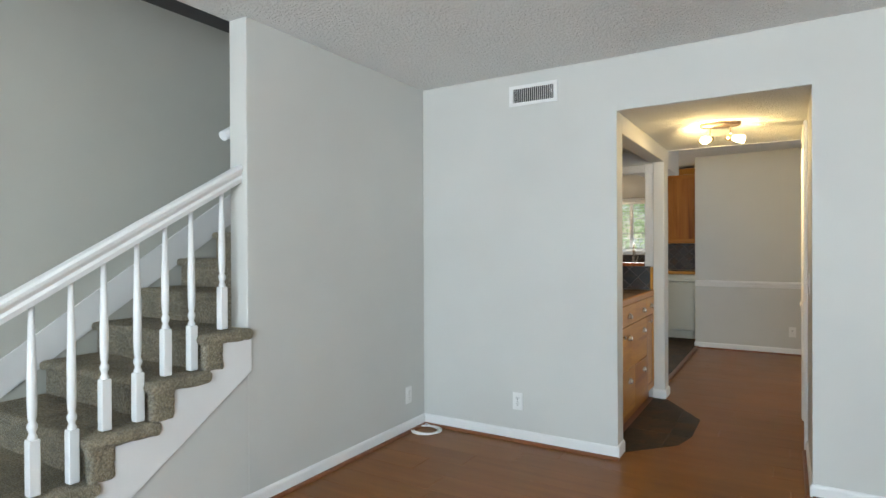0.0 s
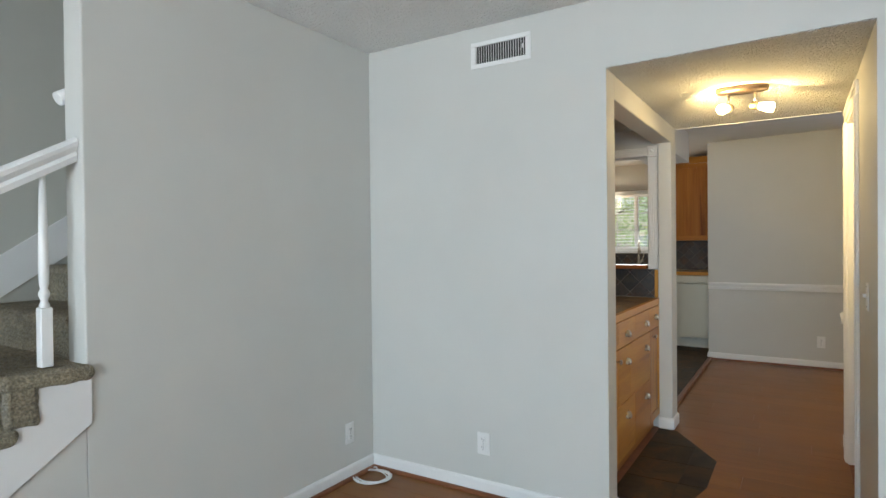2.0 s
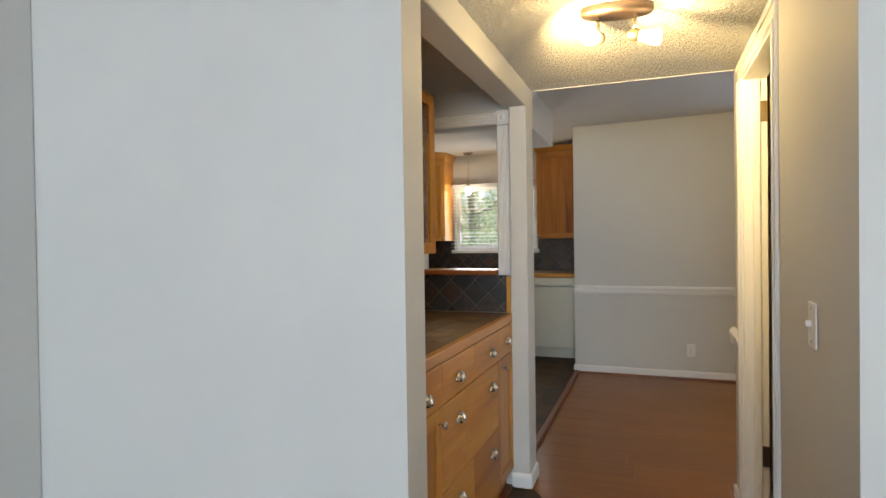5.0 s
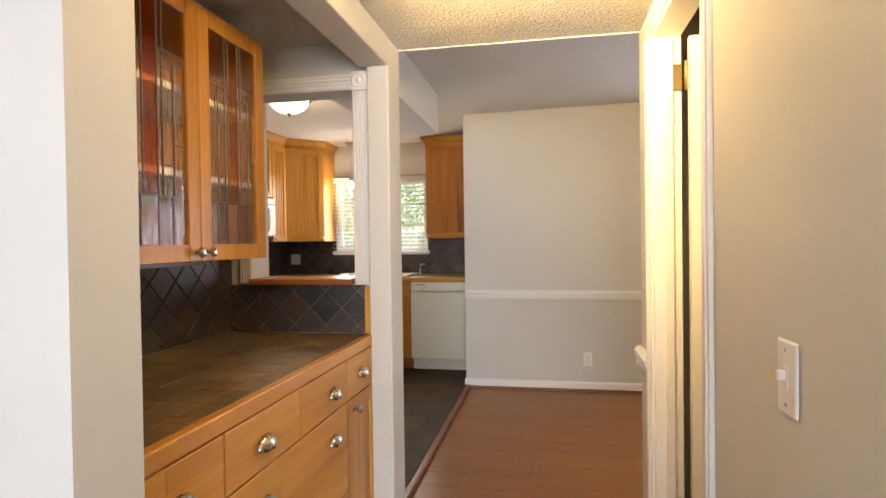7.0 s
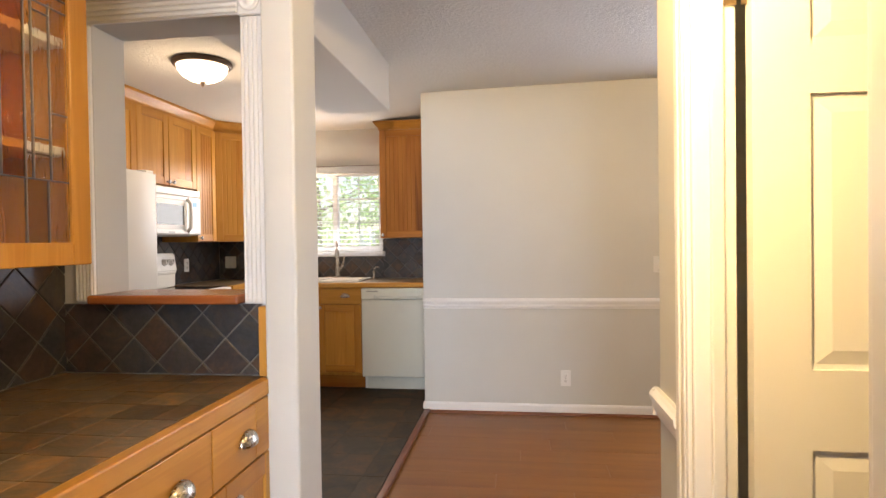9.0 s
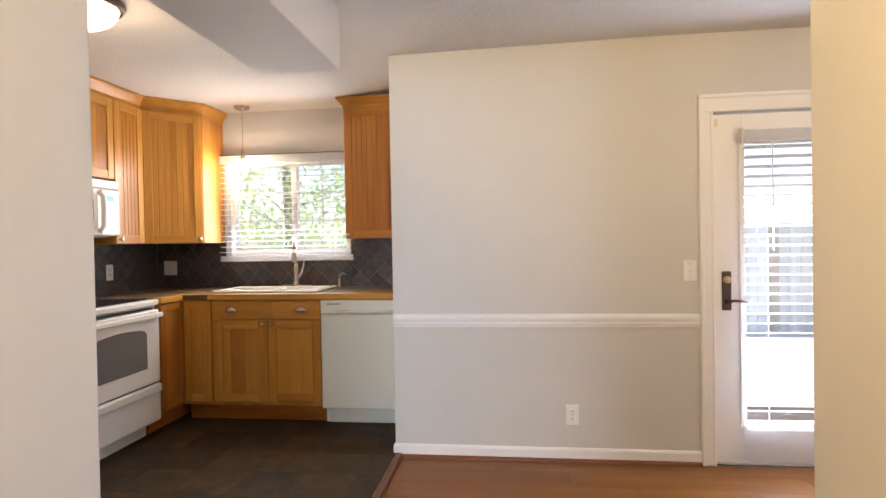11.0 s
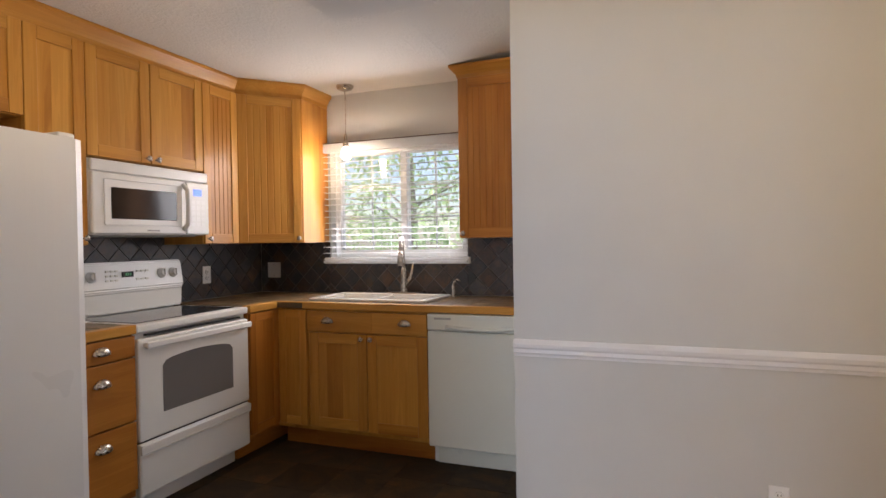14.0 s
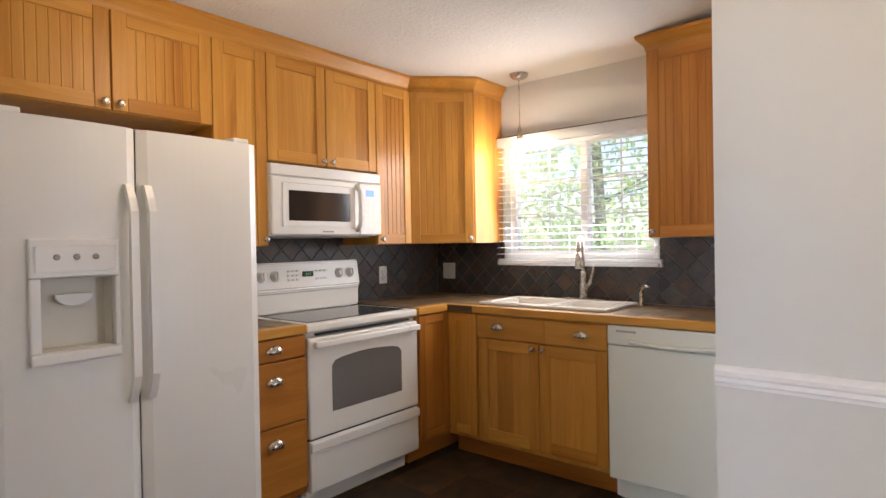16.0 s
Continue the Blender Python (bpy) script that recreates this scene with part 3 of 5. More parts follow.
def cab_door(parent, x0, x1, z0, z1, grip=None, bead=True, rail=0.062, y=0.0):
    """A framed door on the plane y of its cabinet; grip: the knob's x and z."""
    a, b, c, d = x0 + rail, x1 - rail, z0 + rail, z1 - rail
    if bead:
        door = part("door", bead_panel(bmesh.new(), a - 0.002, b + 0.002, c - 0.002, d + 0.002, y - 0.0130), ALDER, parent)
    else:
        door = part("door", boxed((a - 0.004, b + 0.004, y - 0.005, y - 0.0010, c - 0.004, d + 0.004)), ALDER, parent)
        widths = [rng_wood.uniform(0.06, 0.12) for _ in range(max(2, round((b - a) / 0.09)))]
        k, e = (b - a + 0.004) / sum(widths), a - 0.002
        for w in widths:
            part("board", boxed((e + 0.0002, e + w * k - 0.0002, y - 0.0125, y - 0.0052, c - 0.002, d + 0.002)), ALDER, door)
            e += w * k
    for p, q in ((x0, a), (b, x1)):
        part("stile", boxed((p, q, y - 0.020, y - 0.0005, z0, z1), bevel=0.0025), ALDER, door)
    for p, q in ((z0, c), (d, z1)):
        part("rail", boxed((a + 0.0005, b - 0.0005, y - 0.0195, y - 0.001, p, q), bevel=0.002), ALDER_X, door)
    if grip:
        knob(door, grip[0], y - 0.020, grip[1])
    return door


def drawer_front(parent, x0, x1, z0, z1, pulls=(), knobs=(), y=0.0):
    cut = x0 + (x1 - x0) * rng_wood.uniform(0.25, 0.7) if x1 - x0 > 0.3 else x1
    d = part("drawer_front", boxed((x0, cut, y - 0.020, y - 0.0005, z0, z1), bevel=0.002 if cut < x1 else 0.004, seg=2), ALDER_X, parent)
    if cut < x1:
        part("board", boxed((cut + 0.0002, x1, y - 0.020, y - 0.0005, z0, z1), bevel=0.002, seg=2), ALDER_X, d)
    for x, z in pulls:
        part("cup_pull", cup_mesh(), NICKEL, d, "brushed nickel cup pull", pose(x, y - 0.020, z))
    for x, z in knobs:
        knob(d, x, y - 0.020, z)
    return d


def carcass(parent, x0, x1, y0, y1, z0, z1, toe=0.0):
    part("body", boxed((x0, x1, y0, y1, z0, z1), bevel=0.0015), ALDER, parent)
    if toe:
        part("toe_kick", boxed((x0, x1, y0 + 0.085, y1, 0.0265, z0 - 0.0005)), ALDER_RED_X, parent, "reddish wooden toe kick")


def outlet(m, label, kind="outlet", wide=False):
    """A wall plate on the plane y = 0 of m, facing -y."""
    ob = thing("wall_outlet" if kind == "outlet" else "light_switch" if kind == "switch" else "wall_plate", m, label, "outlet" if kind == "outlet" else "switch" if kind == "switch" else "wall plate")
    w = 0.057 if wide else 0.036
    part("plate", boxed((-w, w, -0.0065, -0.0005, -0.058, 0.058), bevel=0.004, seg=2), PLASTIC, ob)
    if kind == "outlet":
        for z in (-0.020, 0.020):
            s = part("socket", lathe(bmesh.new(), [(0.0165, 0), (0.0165, 0.0025), (0.014, 0.004)], (0, -0.0065, z), TY, 18), PLASTIC, ob)
            part("slots", boxed((-0.007, -0.0045, -0.0112, -0.0100, z - 0.001, z + 0.008), (0.0045, 0.007, -0.0112, -0.0100, z - 0.001, z + 0.007), (-0.002, 0.002, -0.0112, -0.0100, z - 0.010, z - 0.006)), DARK, s, "dark socket slots")
    elif kind == "switch":
        part("toggle", boxed((-0.005, 0.005, -0.020, -0.0065, -0.004, 0.012), bevel=0.002), PLASTIC, ob)
        part("frame", boxed((-0.009, 0.009, -0.0082, -0.0066, -0.018, 0.018), bevel=0.001), PLASTIC, ob)
    for z in (-0.042, 0.042) if kind != "outlet" else (0.0,):
        part("screw", lathe(bmesh.new(), [(0.0035, 0), (0.003, 0.0015)], (0, -0.0065, z), TY, 10), GREYPLASTIC, ob, "small grey screw")
    return ob


# ---- living room ----
stairs = thing("staircase", pose(0, 0, 0), "carpeted staircase with white stringers climbing along the wall", "staircase")
NOSE_Y, NOSE_Z, RUN, RISE = 3.50, 0.900, 0.252, 0.1667
Z_OPEN = LX - 0.055


def step_profile(y, z):
    """The rounded nose and top of one carpeted step, as (y, z)."""
    pts = [(y + 0.03, z - RISE - 0.01)]
    for i in range(7):
        a = radians(-80 + 170 * i / 6)
        pts.append((y + 0.024 - 0.024 * math.cos(a) + (0.012 if i == 0 else 0), z - 0.024 + 0.024 * math.sin(a)))
    return pts + [(y + RUN + 0.05, z), (y + RUN + 0.05, z - RISE - 0.01)]


for i in range(-5, 8):
    y, z = NOSE_Y + RUN * i, NOSE_Z + RISE * i
    end = LX - 0.004 if i <= 0 else LX - 0.127
    bm = bmesh.new()
    prism(bm, [(SX + 0.014, a, b) for a, b in step_profile(y, max(z, 0.02)) ], (end - SX - 0.014, 0, 0))
    part("step", bm, CARPET, stairs, "shaggy taupe carpeted step")
    if i <= 0:
        # carpet rolled over the open end of the step
        bm = bmesh.new()
        top, wide = z + 0.003, (0.300 if i else 0.283)
        box(bm, LX - 0.02, LX + 0.030, y - 0.004, y + wide, top - 0.056, top, bevel=0.024, seg=4)
        box(bm, LX - 0.02, LX + 0.024, y + 0.008, y + 0.108, top - RISE - 0.006, top - 0.040, bevel=0.016, seg=3)
        bmesh.ops.subdivide_edges(bm, edges=[e for e in bm.edges if e.calc_length() > 0.03], cuts=9, use_grid_fill=True)
        for v in bm.verts:
            v.co += noise.noise_vector(v.co * 17) * 0.006 + noise.noise_vector(v.co * 75) * 0.004
        part("step_end", bm, CARPET, stairs, "shaggy carpet rolled over the step's end")
# stringer below the open ends, cut to the steps
bm = bmesh.new()
SL = RISE / RUN
low = lambda y: max(0.0, 0.690 + (y - 3.772) * SL)
upper, first = [], None
for i in range(-5, 1):
    y0, y1 = NOSE_Y + RUN * i + 0.03, (NOSE_Y + RUN * (i + 1) + 0.03 if i else 3.772)
    z1 = NOSE_Z + RISE * i - 0.03
    if z1 > low(y0) + 0.02:
        first = y0 if first is None else first
        upper += [(LX + 0.0005, y0, z1), (LX + 0.0005, y1, z1)]
prism(bm, [(LX + 0.0005, 3.772, low(3.772)), (LX + 0.0005, 3.772 - 0.690 / SL, 0.0), (LX + 0.0005, first, 0.0)] + upper, (0.011, 0, 0))
part("outer_stringer", bm, TRIM, stairs, "white painted outer stringer")
bm = bmesh.new()
prism(bm, [(SX + 0.0005, a, b) for a, b in ((2.2, 0.0), (5.4, 3.2 * SL), (5.4, 0.210 + 3.2 * SL), (2.2, 0.170))], (0.013, 0, 0))
part("wall_stringer", bm, TRIM, stairs, "white painted skirt board along the wall")

rail = thing("stair_railing", pose(0, 0, 0), "white painted stair railing with turned balusters", "railing")
RY0, RZ0, RY1, RZ1 = 2.05, 0.722, 3.757, 1.709
hs = (RZ1 - RZ0) / (RY1 - RY0)
bm = bmesh.new()
prof = ((-0.022, -0.086), (0.022, -0.086), (0.026, -0.064), (0.020, -0.050), (0.031, -0.030), (0.033, -0.014), (0.022, -0.002), (0, 0.002), (-0.022, -0.002), (-0.033, -0.014), (-0.031, -0.030), (-0.020, -0.050), (-0.026, -0.064))
prism(bm, [(Z_OPEN + a, RY0, RZ0 + b) for a, b in prof], (0, RY1 - RY0, RZ1 - RZ0))
part("handrail", bm, TRIM, rail)


def baluster(height):
    bm = boxed((-0.019, 0.019, -0.019, 0.019, 0, 0.205), bevel=0.003)
    h = height - 0.205
    lathe(bm, [(0.013, 0.2), (0.017, 0.212), (0.012, 0.222), (0.011, 0.230), (0.0175, 0.246), (0.0175, 0.256), (0.011, 0.268), (0.0145, 0.285), (0.0165, 0.33), (0.016, 0.205 + h * 0.45), (0.0095, height)], seg=14)
    return bm


for y, k in ((3.655, 0), (3.49, -1), (3.362, -1), (3.236, -2), (3.10, -2), (2.978, -3), (2.845, -3), (2.72, -4), (2.60, -4), (2.47, -5), (2.34, -5)):
    z = NOSE_Z + RISE * k + 0.006
    part("baluster", baluster(RZ0 + hs * (y - RY0) - 0.084 - z), TRIM, rail, "", pose(Z_OPEN, y, z))
bm = bmesh.new()
tube(bm, [(LX - 0.185, 3.765, 1.868), (LX - 0.185, 3.80, 1.890), (LX - 0.185, 5.6, 1.890 + 1.80 * SL)], 0.026)
tube(bm, [(LX - 0.185, 3.80, 1.87), (LX - 0.126, 3.80, 1.86)], 0.010)
solid("wall_handrail", bm, TRIM, "white round handrail fixed to the stairwell wall", "handrail")

vent = thing("air_vent", pose(-0.9155, VY, 2.294), "white metal supply air vent high on the wall", "vent")
part("frame", boxed((-0.169, 0.169, -0.008, -0.0005, 0.045, 0.068), (-0.169, 0.169, -0.008, -0.0005, -0.068, -0.045), (-0.169, -0.140, -0.008, -0.0005, -0.0449, 0.0449), (0.140, 0.169, -0.008, -0.0005, -0.0449, 0.0449), bevel=0.002), TRIM, vent)
part("backing", boxed((-0.139, 0.139, -0.0012, -0.0006, -0.0445, 0.0445)), DARK, vent, "dark duct behind the slats")
for i in range(20):
    bm = boxed((-0.0012, 0.0012, -0.010, 0.010, -0.0445, 0.0445))
    part("slat", bm, TRIM, vent, "", pose(-0.132 + 0.264 * i / 19, -0.0085, 0, rz=28))
part("lever", boxed((0.128, 0.134, -0.02, -0.008, -0.01, 0.01), bevel=0.001), TRIM, vent)

outlet(pose(-1.033, VY, 0.267), "white duplex wall outlet above the baseboard", "outlet")
outlet(pose(LX, 5.142, 0.258, rz=90), "white coaxial wall outlet near the corner", "outlet")
outlet(pose(HX1, 5.655, 1.078, rz=-90), "white dimmer light switch on the hall wall", "switch")
outlet(pose(0.553, DY, 0.270), "white duplex wall outlet under the chair rail", "outlet")
outlet(pose(1.215, DY, 1.10), "white light switch beside the back door", "switch")

bm = bmesh.new()
pts = []
rng = random.Random(4)
for i in range(150):
    a = 2 * math.pi * i / 36
    r = 0.088 + 0.010 * math.sin(a * 0.37) + 0.006 * math.sin(a * 1.7)
    pts.append((-1.675 + r * 1.15 * math.cos(a), 5.215 + r * math.sin(a) * 0.95, 0.006 + 0.0016 * (i / 36) + 0.002 * math.sin(a * 2.3)))
pts += [(-1.70, 5.29, 0.02), (-1.735, 5.325, 0.012), (-1.742, 5.31, 0.012)]
tube(bm, pts, 0.0035, 6)
solid("coaxial_cable", bm, PLASTIC, "coiled white coaxial cable lying on the floor", "cable")

# ---- hall ----
lamp = thing("ceiling_light", pose(0.12, 6.085, HALL_Z), "dark bronze two-spot ceiling light, switched on", "ceiling light")
bm = bmesh.new()
lathe(bm, [(1.0, 0), (1.0, -0.022), (0.94, -0.030), (0.5, -0.034)], seg=40)
for v in bm.verts:
    v.co.x, v.co.y = v.co.x * 0.125, v.co.y * 0.056
bmesh.ops.rotate(bm, verts=bm.verts, matrix=Matrix.Rotation(radians(8), 3, "Z"))
part("plate", bm, BRONZE, lamp)
for sx, tip in ((-1, (-0.095, -0.10, -0.125)), (1, (0.15, 0.012, -0.125))):
    root = Vector((0.062 * sx, 0.008 * sx, -0.03))
    elbow, tip = root + Vector((0, 0, -0.075)), Vector(tip)
    arm = part("arm", tube(bmesh.new(), [root, elbow], 0.006), NICKEL, lamp)
    d = (tip - elbow).normalized()
    q = d.to_track_quat("Z", "Y").to_matrix()
    part("socket", lathe(bmesh.new(), [(0.006, -0.030), (0.020, -0.018), (0.022, 0.005), (0.020, 0.012)], elbow, q, 18), BRASS, arm, "brass lamp socket")
    part("bulb", lathe(bmesh.new(), [(0.014, 0.012), (0.020, 0.028), (0.025, 0.050), (0.027, 0.070), (0.024, 0.084), (0.004, 0.088)], elbow, q, 18), BULBGLOW, arm, "lit frosted glass shade")

door = thing("hall_door", pose(0.722, 6.75, 0.012), "open white six-panel interior door", "door")
W, H, T = 0.645, 1.965, 0.034
cols, rows = ((0.118, 0.282), (0.363, 0.527)), ((0.235, 0.810), (0.985, 1.580), (1.690, 1.850))
bm = bmesh.new()
xs, zs = [0, 0.118, 0.282, 0.363, 0.527, W], [0, 0.235, 0.810, 0.985, 1.580, 1.690, 1.850, H]
for i in range(5):
    for j in range(7):
        hole = i in (1, 3) and j in (1, 3, 5)
        box(bm, xs[i], xs[i + 1], 0.011 if hole else 0, T, zs[j], zs[j + 1])
for a, b in cols:
    for c, d in rows:
        e, f = 0.012, 0.042
        vs = [[bm.verts.new((x, y, z)) for x, z in ((a + k, c + k), (b - k, c + k), (b - k, d - k), (a + k, d - k))] for k, y in ((e, 0.0108), (f, 0.002))]
        bm.faces.new(vs[1])
        for i in range(4):
            bm.faces.new((vs[0][i], vs[0][(i + 1) % 4], vs[1][(i + 1) % 4], vs[1][i]))
slab = part("slab", bm, TRIM, door)
for z, metal in ((1.834, BRASS), (0.335, BRONZE)):
    h = part("hinge", boxed((-0.052, -0.020, 0.026, 0.031, z - 0.045, z + 0.045), bevel=0.0015), metal, door, "brass butt hinge" if metal is BRASS else "dark bronze butt hinge")
    part("pin", lathe(bmesh.new(), [(0.006, -0.048), (0.006, 0.048), (0.003, 0.052)], (-0.008, 0.020, z), None, 10), metal, h)
part("handle", lathe(bmesh.new(), [(0.028, 0), (0.028, 0.006), (0.010, 0.010), (0.010, 0.03), (0.026, 0.045), (0.028, 0.058), (0.015, 0.066)], (W - 0.06, 0, 0.93), TY, 18), BRASS, door, "brass door knob")

# ---- buffet nook ----
base = thing("buffet_base_cabinet", pose(-0.485, VT + 0.001, 0, rz=90), "honey alder buffet base cabinet with drawers and cup pulls", "cabinet")
L = 6.943 - VT - 0.002
part("body", boxed((0, L, 0, 0.617, 0.095, 0.879), bevel=0.0015), ALDER, base)
part("toe_kick", boxed((0, L, 0.03, 0.617, 0.0, 0.0945)), ALDER_RED_X, base, "reddish wooden toe kick")
A, B2 = 0.362, 1.128
drawer_front(base, 0.004, A - 0.004, 0.728, 0.872, [(0.20, 0.786)])
drawer_front(base, A, B2, 0.728, 0.872, [(0.535, 0.792), (1.0, 0.792)])
drawer_front(base, B2 + 0.004, L - 0.004, 0.728, 0.872, [(1.285, 0.800)])
cab_door(base, 0.004, A - 0.004, 0.105, 0.722, (0.328, 0.668), False, 0.055)
drawer_front(base, A, B2, 0.415, 0.722, [(0.535, 0.636), (1.0, 0.636)])
drawer_front(base, A, B2, 0.105, 0.409, [(0.535, 0.330), (1.0, 0.330)])
cab_door(base, B2 + 0.004, L - 0.004, 0.105, 0.722, (1.205, 0.680), False, 0.055)
nook_top = setting("buffet_counter", boxed((-1.108, -0.493, VT + 0.001, 6.938, 0.8795, 0.9155)), GROUT_BROWN, "brown slate tiled buffet counter with a wooden edge", "counter")
part("edge", boxed((-0.4929, -0.463, VT + 0.001, 6.922, 0.876, 0.919), bevel=0.004, seg=2), ALDER_Y, nook_top, "honey wooden counter edge")

up = thing("glass_wall_cabinet", pose(-0.820, VT + 0.001, 0, rz=90), "honey alder wall cabinet with leaded glass doors", "cabinet")
UL, UZ0, UZ1, UD = 6.682 - VT, 1.243, 2.037, 0.283
part("body", boxed((0, UL, 0.001, UD, UZ0, UZ0 + 0.02), (0, UL, 0.001, UD, UZ1 - 0.02, UZ1), (0, 0.02, 0.001, UD, UZ0 + 0.0201, UZ1 - 0.0201), (UL - 0.02, UL, 0.001, UD, UZ0 + 0.0201, UZ1 - 0.0201), (0.0201, UL - 0.0201, UD - 0.012, UD, UZ0 + 0.0201, UZ1 - 0.0201), bevel=0.001), ALDER, up)
part("face_panel", boxed((0.0, 0.372, -0.019, 0.0005, UZ0, UZ1), bevel=0.002), ALDER, up)
for z in (1.50, 1.755):
    part("shelf", boxed((0.021, UL - 0.021, 0.03, UD - 0.013, z, z + 0.02), bevel=0.001), TRIM, up, "pale cabinet shelf")
part("light_strip", boxed((0.5, 0.95, 0.06, 0.10, UZ0 - 0.016, UZ0 - 0.0005), bevel=0.003), GREYPLASTIC, up, "slim grey under-cabinet light")


def leaded_door(x0, x1, amber, flip):
    s = 0.057
    bm = boxed((x0, x0 + s, -0.020, 0.0, UZ0, UZ1), (x1 - s, x1, -0.020, 0.0, UZ0, UZ1), bevel=0.0025)
    box(bm, x0 + s, x1 - s, -0.0195, -0.0005, UZ0, UZ0 + 0.052, bevel=0.002)
    box(bm, x0 + s, x1 - s, -0.0195, -0.0005, UZ1 - 0.057, UZ1, bevel=0.002)
    d = part("door", bm, ALDER, up)
    gx0, gx1, gz0, gz1 = x0 + s, x1 - s, UZ0 + 0.052, UZ1 - 0.057
    gw, gh = gx1 - gx0, gz1 - gz0
    px = lambda u: gx0 + gw * u
    pz = lambda v: gz0 + gh * v

    def pane(u0, u1, v0, v1, material, label):
        ob = part("pane", boxed((px(u0) + 0.0005, px(u1) - 0.0005, -0.0115, -0.0085, pz(v0) + 0.0005, pz(v1) - 0.0005)), material, d, label)
        ob.visible_shadow = False

    b, c = (0.40, 0.60)
    pane(b, c, 0.20, 1.0, amber, "amber streaked glass pane")
    pane(0.0, b, 0.80, 1.0, BROWNPANE, "brown glass pane")
    pane(c, 1.0, 0.80, 1.0, BROWNPANE, "brown glass pane")
    pane(0.0, b, 0.20, 0.80, CLEARPANE, "rippled clear glass pane")
    pane(c, 1.0, 0.20, 0.80, CLEARPANE, "rippled clear glass pane")
    for u0, u1, m_ in ((0, 0.17, CLEARPANE), (0.17, 0.36, BROWNPANE), (0.36, 0.60, CLEARPANE), (0.60, 0.80, BROWNPANE), (0.80, 1.0, CLEARPANE)):
        pane(u0, u1, 0.0, 0.20, m_, "textured glass pane")
    bm = bmesh.new()
    for u, v0, v1 in ((b, 0.2, 1), (c, 0.2, 1), (0.33, 0.2, 1.0), (0.67, 0.2, 1.0), (0.19, 0.2, 0.77), (0.83, 0.2, 0.77), (0.17, 0, 0.2), (0.36, 0, 0.2), (0.60, 0, 0.2), (0.80, 0, 0.2)):
        box(bm, px(u) - 0.0019, px(u) + 0.0019, -0.0140, -0.0060, pz(v0), pz(v1), bevel=0.0012)
    for v, u0, u1 in ((0.20, 0, 1), (0.80, 0, b), (0.80, c, 1), (0.76, 0, 0.33), (0.76, 0.67, 1), (0.73, 0.19, 0.33), (0.73, 0.67, 0.83), (0.42, 0, 0.19), (0.42, 0.83, 1), (0.28, 0.19, b), (0.28, c, 0.83), (0.33, 0.19, 0.33), (0.33, 0.67, 0.83)):
        box(bm, px(u0), px(u1), -0.0138, -0.0062, pz(v) - 0.0018, pz(v) + 0.0018, bevel=0.0012)
    part("leading", bm, LEAD, d, "dull lead cames between the panes")
    knob(d, (x1 - 0.028) if not flip else (x0 + 0.028), -0.020, UZ0 + 0.028)


leaded_door(0.376, 0.790, rippled("deep_amber_glass", (0.72, 0.20, 0.05)), False)
leaded_door(0.793, UL, AMBERPANE, True)

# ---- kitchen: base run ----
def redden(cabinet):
    """Swaps a cabinet's alder materials for the darker, redder pair."""
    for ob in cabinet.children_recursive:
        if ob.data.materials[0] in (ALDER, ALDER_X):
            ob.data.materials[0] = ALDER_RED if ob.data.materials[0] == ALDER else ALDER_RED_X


FX, FY = -2.145, 10.143
kb = thing("drawer_base_cabinet", pose(FX, 8.815, 0, rz=90), "narrow reddish alder drawer base beside the range", "cabinet")
carcass(kb, 0, 0.268, 0, 0.565, 0.150, 0.904, 0.1)
for z0, z1, zp in ((0.799, 0.895, 0.850), (0.506, 0.793, 0.711), (0.188, 0.500, 0.431)):
    drawer_front(kb, 0.003, 0.265, z0, z1, [(0.092, zp)])
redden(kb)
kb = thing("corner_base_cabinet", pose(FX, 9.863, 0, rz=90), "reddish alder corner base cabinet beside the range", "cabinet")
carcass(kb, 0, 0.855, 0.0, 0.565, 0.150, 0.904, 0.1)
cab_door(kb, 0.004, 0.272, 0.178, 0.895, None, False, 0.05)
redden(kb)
kb = thing("filler_base_cabinet", pose(FX + 0.003, FY, 0), "narrow honey alder base panel in the corner", "cabinet")
carcass(kb, 0, 0.226, 0.0, 0.572, 0.150, 0.904, 0.1)
cab_door(kb, 0.022, 0.224, 0.178, 0.895, None, False, 0.05)
kb = thing("sink_base_cabinet", pose(-1.914, FY, 0), "honey alder sink base cabinet with two doors", "cabinet")
carcass(kb, 0, 0.805, 0.0, 0.10, 0.150, 0.904, 0.1)
part("side", boxed((0, 0.02, 0.101, 0.57, 0.10, 0.904), (0.785, 0.805, 0.101, 0.57, 0.10, 0.904), (0.021, 0.784, 0.101, 0.57, 0.10, 0.12)), ALDER, kb)
drawer_front(kb, 0.006, 0.803, 0.766, 0.890, [(0.153, 0.834), (0.668, 0.834)])
cab_door(kb, 0.022, 0.416, 0.178, 0.758, (0.387, 0.733), False, 0.062)
cab_door(kb, 0.420, 0.803, 0.178, 0.758, (0.450, 0.733), False, 0.062)

